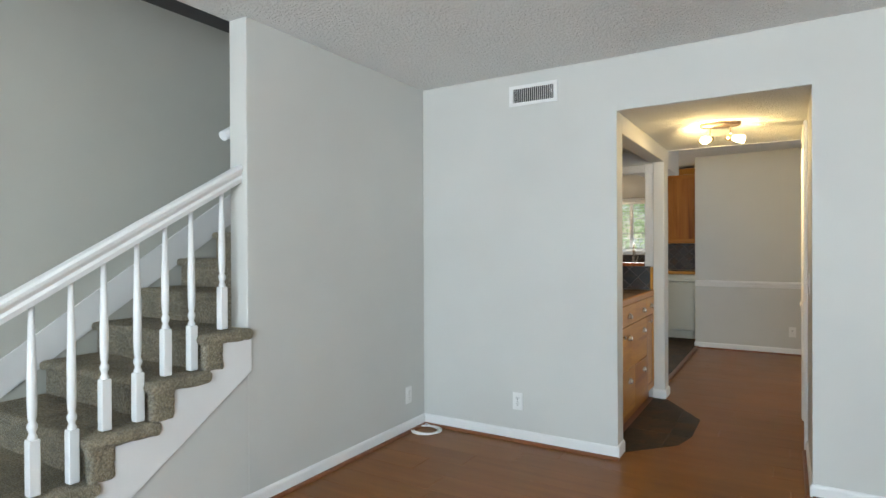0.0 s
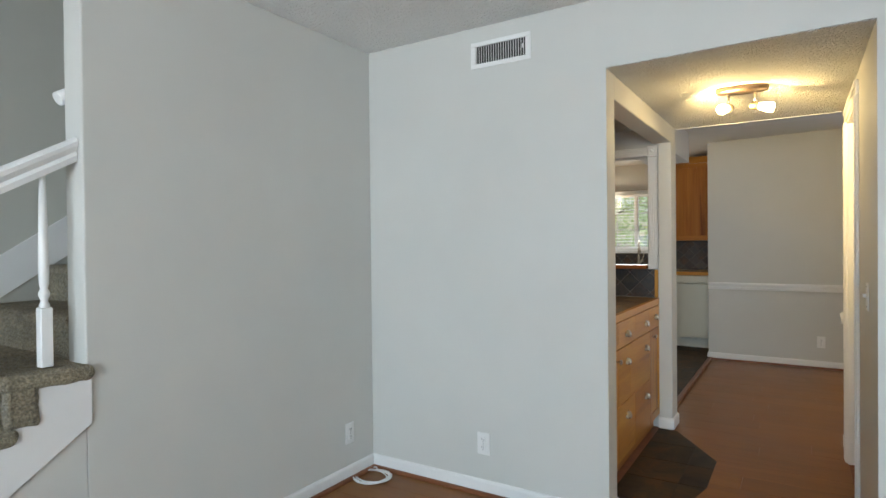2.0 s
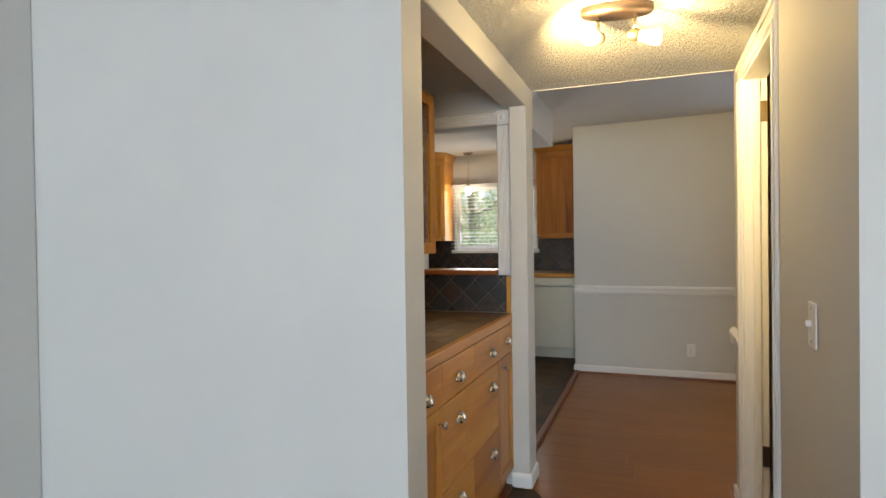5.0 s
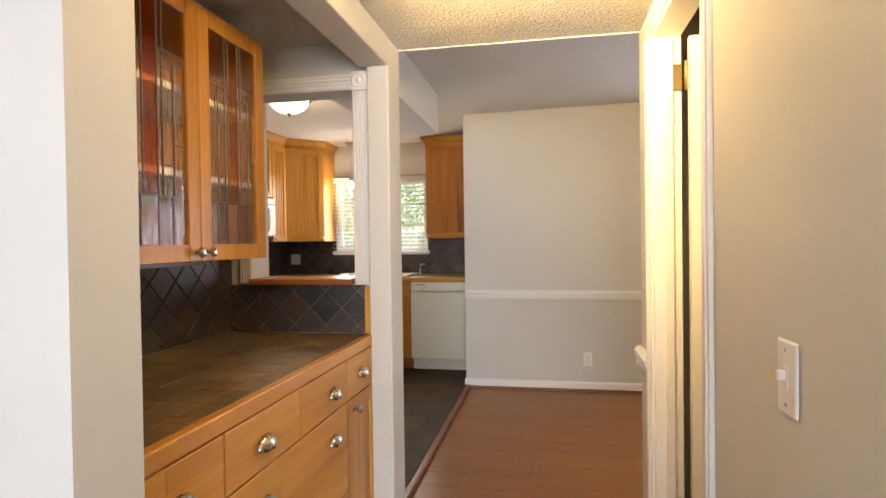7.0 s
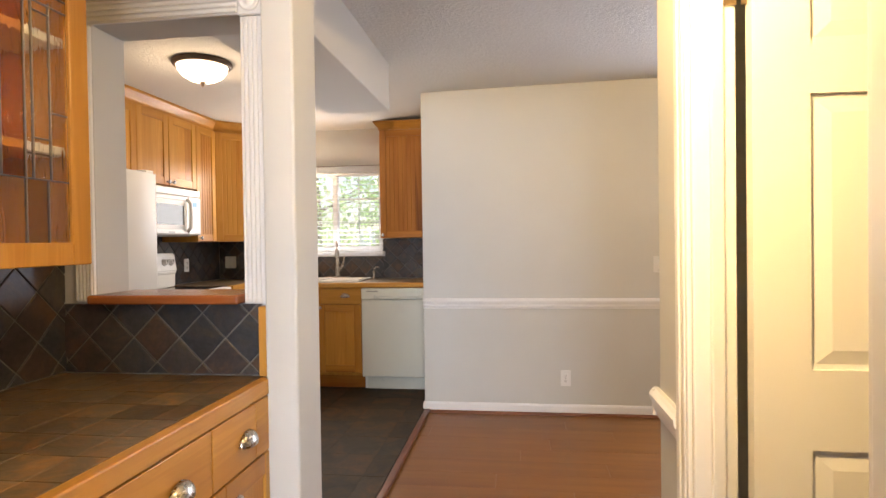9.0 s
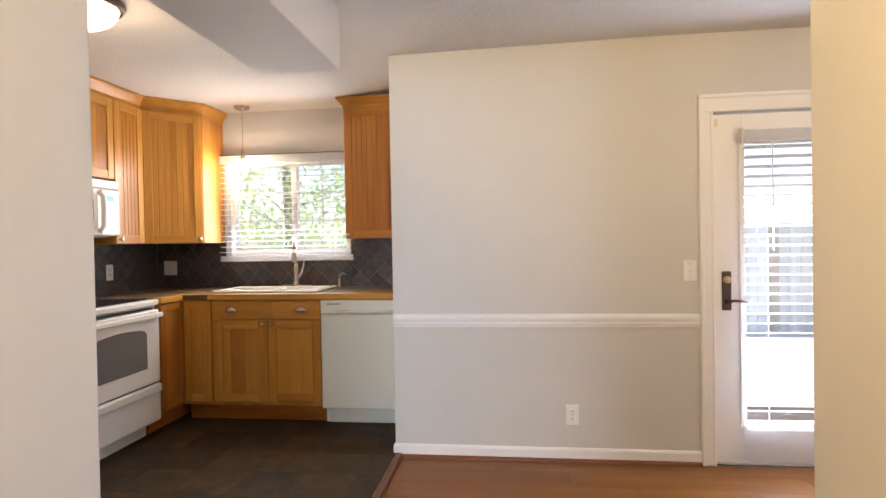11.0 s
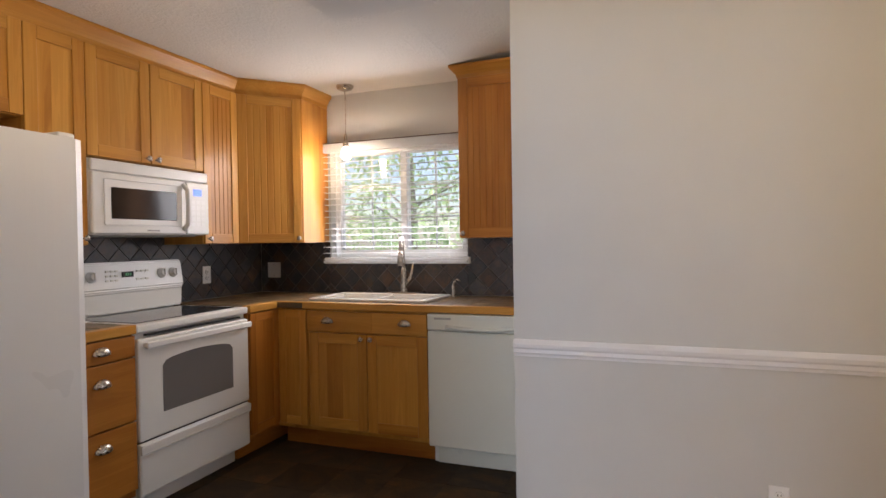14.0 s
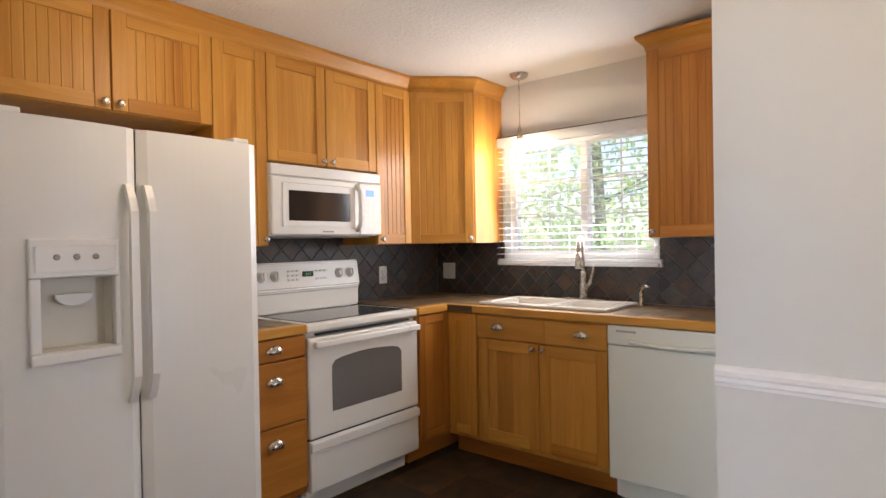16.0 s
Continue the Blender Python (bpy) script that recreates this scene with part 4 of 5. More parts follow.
dw = thing("dishwasher", pose(-1.108, FY - 0.008, 0), "pale almond-white built-in dishwasher under the counter", "dishwasher")
part("body", boxed((0.004, 0.600, 0.0755, 0.56, 0.0265, 0.895), (0.004, 0.600, 0.0295, 0.075, 0.145, 0.895)), PLASTIC, dw)
part("door", boxed((0.004, 0.606, -0.020, 0.029, 0.145, 0.800), bevel=0.008, seg=3), ALMOND, dw)
panel = part("control_panel", boxed((0.004, 0.606, -0.024, 0.029, 0.803, 0.897), bevel=0.008, seg=3), ALMOND, dw)
part("vent_grille", boxed(*[(0.050 + 0.0125 * i, 0.060 + 0.0125 * i, -0.0252, -0.0235, 0.866, 0.877) for i in range(8)]), GREYPLASTIC, panel, "grey vent slots")
bm = bmesh.new()
tube(bm, [(0.12 + 0.4 * i / 10, -0.030 - 0.008 * math.sin(math.pi * i / 10), 0.828 - 0.012 * math.sin(math.pi * i / 10)) for i in range(11)], 0.010)
part("handle", bm, ALMOND, panel)
part("toe_panel", boxed((0.03, 0.606, 0.062, 0.075, 0.0265, 0.1395), bevel=0.003), ALMOND, dw)

kitchen_top = setting("kitchen_counter", boxed((-2.708, -2.175, 8.813, 9.083, 0.9045, 0.9385), (-2.708, -2.175, 9.861, 10.115, 0.9045, 0.9385), (-2.708, DX - 0.004, 10.625, 10.713, 0.9045, 0.9385), (-2.708, -1.935, 10.1151, 10.6249, 0.9045, 0.9385), (-1.935, -1.155, 10.120, 10.21, 0.9045, 0.9385), (-1.155, DX - 0.004, 10.120, 10.6249, 0.9045, 0.9385)), GROUT_BROWN, "brown slate tiled kitchen counter with wooden edges", "counter")
part("edge", boxed((-2.1749, -2.118, 8.813, 9.083, 0.902, 0.944), (-2.1749, -2.118, 9.861, 10.115, 0.902, 0.944), bevel=0.004, seg=2), ALDER_Y, kitchen_top, "honey wooden counter edge")
part("edge", boxed((-2.1749, DX - 0.004, 10.1155, 10.158, 0.902, 0.944), bevel=0.004, seg=2), ALDER_X, kitchen_top, "honey wooden counter edge")

sink = thing("kitchen_sink", pose(-1.545, 10.415, 0.943), "white porcelain double-bowl drop-in sink", "sink")
bm = boxed((-0.400, 0.400, -0.215, -0.165, 0, 0.018), (-0.400, 0.400, 0.150, 0.215, 0, 0.018), (-0.400, -0.355, -0.1649, 0.1499, 0, 0.018), (0.355, 0.400, -0.1649, 0.1499, 0, 0.018), (-0.02, 0.02, -0.1649, 0.1499, -0.01, 0.012), bevel=0.007, seg=3)
part("rim", bm, PORCELAIN, sink)
for x0, x1 in ((-0.356, -0.021), (0.021, 0.356)):
    part("bowl", boxed((x0, x1, -0.1655, 0.1505, -0.17, -0.165), (x0, x0 + 0.006, -0.1655, 0.1505, -0.1649, 0.004), (x1 - 0.006, x1, -0.1655, 0.1505, -0.1649, 0.004), (x0 + 0.0061, x1 - 0.0061, -0.1655, -0.159, -0.1649, 0.004), (x0 + 0.0061, x1 - 0.0061, 0.144, 0.1505, -0.1649, 0.004)), PORCELAIN, sink)
fa = thing("kitchen_faucet", pose(-1.465, 10.60, 0.961), "brushed nickel pull-down kitchen faucet", "faucet")
part("base", boxed((-0.12, 0.12, -0.028, 0.028, 0, 0.008), bevel=0.004, seg=2), NICKEL, fa)
body = part("body", lathe(bmesh.new(), [(0.026, 0.008), (0.024, 0.02), (0.020, 0.10), (0.017, 0.16), (0.012, 0.17)], seg=18), NICKEL, fa)
bm = bmesh.new()
tube(bm, [(0, 0, 0.16), (0.000, -0.004, 0.25), (0.006, -0.022, 0.325), (0.018, -0.060, 0.368), (0.032, -0.105, 0.368), (0.043, -0.140, 0.330), (0.046, -0.150, 0.28)], 0.0115, 12)
part("spout", bm, NICKEL, fa)
part("spray_head", tube(bmesh.new(), [(0.046, -0.150, 0.285), (0.047, -0.153, 0.26), (0.048, -0.156, 0.20), (0.048, -0.157, 0.19)], [0.013, 0.017, 0.022, 0.019], 14), NICKEL, fa)
part("lever", tube(bmesh.new(), [(0.015, 0, 0.07), (0.045, -0.004, 0.10), (0.066, -0.01, 0.16), (0.072, -0.012, 0.205)], [0.013, 0.012, 0.008, 0.006]), NICKEL, fa)
so = thing("soap_dispenser", pose(-1.115, 10.60, 0.943), "brushed nickel soap dispenser beside the sink", "soap dispenser")
part("base", lathe(bmesh.new(), [(0.020, 0), (0.020, 0.006), (0.012, 0.012), (0.010, 0.055), (0.013, 0.060), (0.010, 0.075)], seg=14), NICKEL, so)
part("spout", tube(bmesh.new(), [(0, 0, 0.07), (0.008, -0.006, 0.10), (0.03, -0.02, 0.115), (0.06, -0.04, 0.108)], [0.008, 0.0075, 0.007, 0.005]), NICKEL, so)
outlet(pose(KX + 0.0095, 10.143, 1.105, rz=90), "white duplex wall outlet on the slate splash", "outlet")
outlet(pose(-2.585, KY - 0.0095, 1.109), "wide pale wall plate on the slate splash", "blank", True)

# ---- kitchen: range and microwave ----
rg = thing("electric_range", pose(-2.150, 9.092, 0, rz=90), "white freestanding electric range with a glass cooktop", "range")
RW = 0.762
part("body", boxed((0, RW, 0.012, 0.545, 0.12, 0.900), (0.02, RW - 0.02, 0.08, 0.50, 0.0265, 0.1199)), APPLIANCE, rg)
top = part("cooktop", boxed((0, RW, -0.022, 0.470, 0.9005, 0.938), bevel=0.009, seg=3), APPLIANCE, rg)
part("glass", boxed((0.045, RW - 0.045, 0.035, 0.44, 0.9383, 0.9415), bevel=0.001), BLACKGLASS, top, "glossy black ceramic glass")
dr = part("oven_door", boxed((0.004, RW - 0.004, -0.024, 0.0115, 0.392, 0.872), bevel=0.010, seg=3), APPLIANCE, rg)
bm = bmesh.new()
arc = [(0.140, 0.502), (0.622, 0.502), (0.622, 0.725), (0.600, 0.748)] + [(0.56 - 0.36 * i / 8, 0.758 + 0.012 * math.sin(math.pi * i / 8)) for i in range(9)] + [(0.160, 0.748), (0.140, 0.725)]
prism(bm, [(x, -0.0262, z) for x, z in arc], (0, 0.003, 0))
part("window", bm, OVENGLASS, dr, "grey glass oven window")
bm = boxed((0.02, RW - 0.02, -0.066, -0.046, 0.826, 0.858), (0.03, 0.06, -0.050, -0.022, 0.830, 0.854), (RW - 0.06, RW - 0.03, -0.050, -0.022, 0.830, 0.854), bevel=0.007, seg=3)
part("handle", bm, APPLIANCE, dr)
part("vent_slot", boxed((0.06, RW - 0.06, -0.0155, 0.005, 0.880, 0.889)), DARK, rg, "dark slot above the oven door")
part("door_gap", boxed((0.004, RW - 0.004, -0.010, 0.0115, 0.3835, 0.3915)), DARK, rg, "dark gap under the oven door")
part("drawer", boxed((0.004, RW - 0.004, -0.024, 0.0115, 0.136, 0.383), bevel=0.010, seg=3), APPLIANCE, rg)
part("drawer_lip", boxed((0.004, RW - 0.004, -0.034, -0.0235, 0.330, 0.378), bevel=0.009, seg=3), APPLIANCE, rg)
bm = bmesh.new()
prism(bm, [(0.0, y, z) for y, z in ((0.548, 0.94), (0.548, 1.205), (0.500, 1.222), (0.478, 1.215), (0.455, 1.07), (0.470, 1.055), (0.475, 0.94))], (RW, 0, 0))
bmesh.ops.bevel(bm, geom=bm.edges[:], offset=0.008, segments=2, affect="EDGES")
bg = part("backguard", bm, APPLIANCE, rg)
TILT = Matrix.Rotation(radians(90 - 9), 3, "X")
for x in (0.07, 0.155, 0.60, 0.685):
    k = part("control_dial", lathe(bmesh.new(), [(0.030, 0), (0.030, 0.006), (0.022, 0.008), (0.020, 0.026), (0.017, 0.029)], (x, 0.467, 1.145), TILT, 20), APPLIANCE, bg)
    part("grip", boxed((x - 0.004, x + 0.004, 0.430, 0.445, 1.135, 1.170), bevel=0.002), PLASTIC, k)
part("clock", boxed((0.335, 0.405, 0.4590, 0.4660, 1.135, 1.165)), DARK, bg, "small dark clock display")
part("digits", boxed((0.352, 0.360, 0.4560, 0.4588, 1.143, 1.157), (0.364, 0.372, 0.4560, 0.4588, 1.143, 1.157), (0.380, 0.388, 0.4560, 0.4588, 1.143, 1.157)), GREENLED, bg, "green clock digits")
for x0, w, z in [(0.235 + 0.028 * i, 0.017, z) for i in range(3) for z in (1.115, 1.140, 1.165)] + [(0.425 + 0.030 * i, 0.020, z) for i in range(3) for z in (1.115, 1.160)]:
    part("button", boxed((x0, x0 + w, 0.4595, 0.4660, z, z + 0.010)), CREAM, bg, "small cream push button")

mw = thing("microwave_oven", pose(-2.392, 9.066, 1.362, rz=90), "white over-the-range microwave oven", "microwave")
MW, MH = 0.75, 0.365
part("body", boxed((0, MW, 0.0, 0.310, 0.0, MH), bevel=0.006, seg=2), APPLIANCE, mw)
d = part("door", boxed((0.003, 0.575, -0.030, -0.0005, 0.004, 0.302), bevel=0.010, seg=3), APPLIANCE, mw)
part("window_surround", boxed((0.062, 0.535, -0.0325, -0.0295, 0.045, 0.270), bevel=0.006, seg=2), PLASTIC, d)
part("window", boxed((0.100, 0.500, -0.0350, -0.0322, 0.078, 0.232), bevel=0.002), enamel("microwave_glass", (0.025, 0.022, 0.020), 0.10), d, "dark glass window")
part("handle", tube(bmesh.new(), [(0.553, -0.028, 0.030), (0.553, -0.060, 0.060), (0.553, -0.066, 0.155), (0.553, -0.060, 0.250), (0.553, -0.028, 0.280)], 0.013, 12), APPLIANCE, d)
part("brand_mark", boxed((0.31, 0.385, -0.0308, -0.0298, 0.018, 0.026)), GREYPLASTIC, d, "small grey mark")
c = part("control_panel", boxed((0.579, MW - 0.003, -0.028, -0.0005, 0.004, 0.302), bevel=0.008, seg=3), APPLIANCE, mw)
part("display", boxed((0.628, 0.690, -0.0295, -0.0279, 0.225, 0.262)), DISPLAY, c, "small blue lit display")
part("keypad", boxed(*[(0.612 + 0.036 * i, 0.640 + 0.036 * i, -0.0288, -0.0279, 0.05 + 0.032 * j, 0.070 + 0.032 * j) for i in range(3) for j in range(5)]), PLASTIC, c)
part("top_vent", boxed((0.003, MW - 0.003, -0.024, -0.0005, 0.305, MH - 0.002), bevel=0.008, seg=3), APPLIANCE, mw)
part("underside", boxed((0.05, 0.70, 0.03, 0.28, -0.008, -0.0003), bevel=0.002), GREYPLASTIC, mw, "grey filter underside")

# ---- kitchen: refrigerator ----
fr = thing("refrigerator", pose(-2.040, 7.885, 0, rz=90), "white side-by-side refrigerator with a dispenser", "refrigerator")
FW, FH = 0.912, 1.735
part("body", boxed((0.006, FW - 0.006, 0.085, 0.665, 0.0265, FH - 0.004), bevel=0.006, seg=2), APPLIANCE, fr)
part("kick_grille", boxed((0.02, FW - 0.02, 0.06, 0.0845, 0.0265, 0.09)), GREYPLASTIC, fr, "grey base grille")


def bowed(bm, xa, xb, x0, x1, z0, z1):
    """The stretch xa..xb of a door leaf x0..x1 whose front bows softly outwards."""
    n = 14
    front = []
    for i in range(n + 1):
        q = xa + (xb - xa) * i / n
        u = (q - x0) / (x1 - x0)
        front.append((q, 0.012 - 0.014 * math.sin(math.pi * u) + 0.012 * max(0.0, 1 - min(u, 1 - u) / 0.03), z0))
    return prism(bm, front + [(xb, 0.080, z0), (xa, 0.080, z0)], (0, 0, z1 - z0))


gap = 0.4325
xs0, xs1 = 0.004, gap - 0.003
hx = [xs0 + (xs1 - xs0) * i / 10 for i in range(11)]
bm = bmesh.new()
bowed(bm, xs0, xs1, xs0, xs1, 0.10, 0.985)
bowed(bm, xs0, xs1, xs0, xs1, 1.222, FH)
bowed(bm, xs0, hx[3], xs0, xs1, 0.985, 1.222)
bowed(bm, hx[8], xs1, xs0, xs1, 0.985, 1.222)
freezer = part("freezer_door", bm, APPLIANCE, fr)
fresh = part("fridge_door", bowed(bmesh.new(), gap + 0.003, FW - 0.004, gap + 0.003, FW - 0.004, 0.10, FH), APPLIANCE, fr)
part("seal", boxed((gap - 0.0029, gap + 0.0029, 0.03, 0.08, 0.10, FH - 0.01)), DARK, fr, "dark gap between the doors")
disp = part("dispenser", boxed((0.100, 0.362, -0.014, 0.010, 1.222, 1.348), (0.100, hx[3], -0.014, 0.010, 0.985, 1.2219), (hx[8], 0.362, -0.014, 0.010, 0.985, 1.2219), (0.100, 0.362, -0.020, 0.010, 0.948, 0.9849), bevel=0.006, seg=2), APPLIANCE, freezer)
part("niche", boxed((hx[3] + 0.001, hx[8] - 0.001, 0.074, 0.079, 0.987, 1.220), (hx[3] + 0.001, hx[3] + 0.004, 0.011, 0.0739, 0.987, 1.220), (hx[8] - 0.004, hx[8] - 0.001, 0.011, 0.0739, 0.987, 1.220), (hx[3] + 0.001, hx[8] - 0.001, 0.011, 0.0739, 1.2170, 1.2205), (hx[3] + 0.001, hx[8] - 0.001, 0.011, 0.0739, 0.9865, 0.990)), CREAM, disp, "recessed cream dispenser niche")
bm = bmesh.new()
prism(bm, [(hx[3] + 0.045 + 0.055 * math.cos(a) + 0.06, 0.03, 1.165 + 0.038 * math.sin(a)) for a in [math.pi + math.pi * i / 10 for i in range(11)]], (0, 0.02, 0))
part("paddle", bm, APPLIANCE, disp)
part("control_strip", boxed((0.115, 0.347, -0.0165, -0.0138, 1.240, 1.325), bevel=0.003), PLASTIC, disp)
for x in (0.175, 0.231, 0.287):
    part("button", lathe(bmesh.new(), [(0.010, 0), (0.010, 0.003), (0.006, 0.005)], (x, -0.0165, 1.288), TY, 14), GREYPLASTIC, disp, "small round grey button")
for x, s, owner in ((gap - 0.034, -1, freezer), (gap + 0.028, 1, fresh)):
    bm = bmesh.new()
    n = 16
    outer = [(-0.010 - 0.042 * min(1, 2.6 * math.sin(math.pi * i / n)) ** 0.8, 0.775 + 0.76 * i / n) for i in range(n + 1)]
    for (y0, z0), (y1, z1) in zip(outer, outer[1:]):
        prism(bm, [(x - 0.013, y0, z0), (x + 0.013, y0, z0), (x + 0.013, y0 + 0.024, z0), (x - 0.013, y0 + 0.024, z0)], (0, y1 - y0, z1 - z0))
    bmesh.ops.remove_doubles(bm, verts=bm.verts, dist=0.0005)
    part("handle", bm, APPLIANCE, owner)
for x in (0.03, FW - 0.10):
    part("hinge_cap", boxed((x, x + 0.07, 0.02, 0.12, FH + 0.0005, FH + 0.022), bevel=0.008, seg=3), APPLIANCE, fr)

# ---- kitchen: wall cabinets ----
UXF, UDEP, UB, UT = -2.405, 0.300, 1.310, 2.270


def wall_unit(y0, y1, z0, doors, label, bead=True):
    ob = thing("wall_cabinet", pose(UXF, y0, 0, rz=90), label, "cabinet", "kitchen wall cabinets")
    carcass(ob, 0.0005, y1 - y0 - 0.0005, 0, UDEP, z0, UT)
    for a, b, grip in doors:
        cab_door(ob, a - y0 + 0.0015, b - y0 - 0.0015, z0 + 0.003, UT - 0.003, grip and (grip[0] - y0, grip[1]), bead, 0.058)


wall_unit(7.945, 8.785, 1.862, [(7.945, 8.362, (8.335, 1.893)), (8.366, 8.785, (8.393, 1.893))], "honey alder wall cabinet above the refrigerator")
wall_unit(8.786, 9.064, UB, [(8.786, 9.064, (9.04, 1.345))], "tall narrow honey alder wall cabinet beside the microwave", False)
wall_unit(9.065, 9.800, 1.735, [(9.065, 9.428, (9.400, 1.762)), (9.432, 9.800, (9.460, 1.762))], "honey alder wall cabinet above the microwave", False)
wall_unit(9.801, 10.098, UB, [(9.801, 10.098, (9.828, 1.342))], "narrow honey alder beadboard wall cabinet")
cc = thing("wall_cabinet", pose(0, 0, 0), "honey alder diagonal corner wall cabinet", "cabinet", "kitchen wall cabinets")
bm = bmesh.new()
prism(bm, [(x, y, UB) for x, y in ((KX + 0.01, 10.0985), (-2.405, 10.0985), (-2.105, 10.3985), (-2.105, KY - 0.008), (KX + 0.01, KY - 0.008))], (0, 0, UT - UB))
part("body", bm, ALDER, cc)
d = cab_door(cc, 0.012, 0.412, UB + 0.003, UT - 0.003, (0.385, 1.340), True, 0.058)
d.matrix_basis = pose(-2.4055, 10.098, 0, rz=45)
rc = thing("wall_cabinet", pose(-1.0, 10.415, 0), "honey alder beadboard wall cabinet beside the window", "cabinet", "kitchen wall cabinets")
carcass(rc, 0, 0.502, 0, 0.296, 1.322, 2.285)
cab_door(rc, 0.003, 0.499, 1.325, 2.282, (0.030, 1.350), True, 0.058)
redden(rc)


def sweep(bm, line, prof):
    """A moulding along a line on the plan, mitred; prof holds (out to the right of the line, height)."""
    pts = [Vector(p) for p in line]
    rings = []
    for i, p in enumerate(pts):
        d0 = (pts[i] - pts[i - 1]).normalized() if i else (pts[1] - pts[0]).normalized()
        d1 = (pts[i + 1] - pts[i]).normalized() if i + 1 < len(pts) else d0
        n0, n1 = Vector((d0.y, -d0.x)), Vector((d1.y, -d1.x))
        m = (n0 + n1).normalized()
        k = 1 / max(0.3, m.dot(n0))
        rings.append([bm.verts.new((p.x + m.x * k * a, p.y + m.y * k * a, z)) for a, z in prof])
    n = len(prof)
    for r, s in zip(rings, rings[1:]):
        for j in range(n):
            bm.faces.new((r[j], r[(j + 1) % n], s[(j + 1) % n], s[j]))
    bm.faces.new(rings[0])
    bm.faces.new(rings[-1][::-1])
    return bm


def crown_prof(z, h):
    return [(0.0, z), (0.006, z), (0.010, z + h * 0.25), (0.022, z + h * 0.45), (0.040, z + h * 0.72), (0.046, z + h * 0.80), (0.046, z + h), (0.0, z + h)]


CR = sweep(bmesh.new(), [(-2.405, 7.93), (-2.405, 10.098), (-2.105, 10.398), (-2.105, KY - 0.01)], [(a - 0.004, z) for a, z in crown_prof(UT + 0.001, KIT_Z - UT - 0.003)])
setting("crown_moulding", CR, ALDER_Y, "honey alder crown moulding over the wall cabinets", "crown moulding")
CR = sweep(bmesh.new(), [(-1.0, KY - 0.01), (-1.0, 10.415), (DX - 0.003, 10.415)], crown_prof(2.286, KIT_Z - 2.286 - 0.003))
setting("crown_moulding", CR, ALDER_X, "honey alder crown moulding over the wall cabinet", "crown moulding")

# ---- kitchen window, blind, lamps ----
win = tagged(thing("window_1", pose(0, 0, 0), "white sliding kitchen window with grilles", "window"), kind="structure")
part("window_frame", boxed((WX0 + 0.001, WX0 + 0.045, KY + 0.06, KY + 0.13, WZ0 + 0.001, WZ1 - 0.001), (WX1 - 0.045, WX1 - 0.001, KY + 0.06, KY + 0.13, WZ0 + 0.001, WZ1 - 0.001), (WX0 + 0.0451, WX1 - 0.0451, KY + 0.06, KY + 0.13, WZ0 + 0.001, WZ0 + 0.05), (WX0 + 0.0451, WX1 - 0.0451, KY + 0.06, KY + 0.13, WZ1 - 0.05, WZ1 - 0.001), (-1.560, -1.512, KY + 0.055, KY + 0.125, WZ0 + 0.0501, WZ1 - 0.0501), bevel=0.003), TRIM, win)
part("window_sill", boxed((WX0 - 0.04, WX1 + 0.03, KY - 0.035, KY + 0.0595, WZ0 - 0.045, WZ0 - 0.0005), bevel=0.004, seg=2), TRIM, win)
for x0, x1 in ((WX0 + 0.046, -1.561), (-1.511, WX1 - 0.046)):
    g = part("pane", boxed((x0, x1, KY + 0.090, KY + 0.094, WZ0 + 0.051, WZ1 - 0.051)), HAZEPANE, win, "glass pane with white glare haze mixed in")
    g.visible_shadow = False
    mid = (x0 + x1) / 2
    h = (WZ1 - WZ0 - 0.102) / 3
    bars = boxed((mid - 0.006, mid + 0.006, KY + 0.0955, KY + 0.1015, WZ0 + 0.051, WZ1 - 0.051), *[(x0, x1, KY + 0.0957, KY + 0.1013, WZ0 + 0.051 + h * k - 0.006, WZ0 + 0.051 + h * k + 0.006) for k in (1, 2)])
    part("grille", bars, TRIM, g)


def slat_mesh(length, wide, tilt):
    bm = bmesh.new()
    pts = [(wide * (i / 6 - 0.5), 0.003 * math.sin(math.pi * i / 6)) for i in range(7)]
    prism(bm, [(-length / 2, a, z) for a, z in pts] + [(-length / 2, a, z - 0.0022) for a, z in reversed(pts)], (length, 0, 0))
    bmesh.ops.rotate(bm, verts=bm.verts, matrix=Matrix.Rotation(radians(tilt), 3, "X"))
    return mesh_of("slat", bm, BLIND)


def blind(m, length, top, bottom, pitch, wide, tilt, head, label, tapes):
    ob = thing("window_blind", m, label, "blind")
    part("headrail", boxed((-length / 2 - 0.006, length / 2 + 0.006, -wide / 2 - 0.008, wide / 2, top, top + head), bevel=0.004, seg=2), BLIND, ob)
    me = slat_mesh(length, wide, tilt)
    z = top - pitch * 0.6
    while z > bottom + 0.02:
        s = new("slat", me)
        s.parent, s.matrix_basis = ob, pose(0, 0, z)
        z -= pitch
    part("bottom_rail", boxed((-length / 2, length / 2, -wide / 2, wide / 2, bottom, bottom + 0.018), bevel=0.004, seg=2), BLIND, ob)
    for x in tapes:
        part("cord", boxed((x - 0.0012, x + 0.0012, -wide / 2 - 0.0028, -wide / 2 - 0.0010, bottom + 0.0185, top - 0.0005)), BLIND, ob)
    return ob


b = blind(pose(-1.580, 10.672, 0), 1.082, 1.945, 1.160, 0.0430, 0.030, -2, 0.062, "white horizontal wood blind, slats open, in the kitchen window", (-0.42, 0.0, 0.42))
# Dark strip in place of the shadow line on top of the valance.
part("shadow_gap", boxed((-0.547, 0.547, -0.030, 0.044, 2.0085, 2.0115)), BRONZE, b, "dark strip standing in for the shadow above the valance")

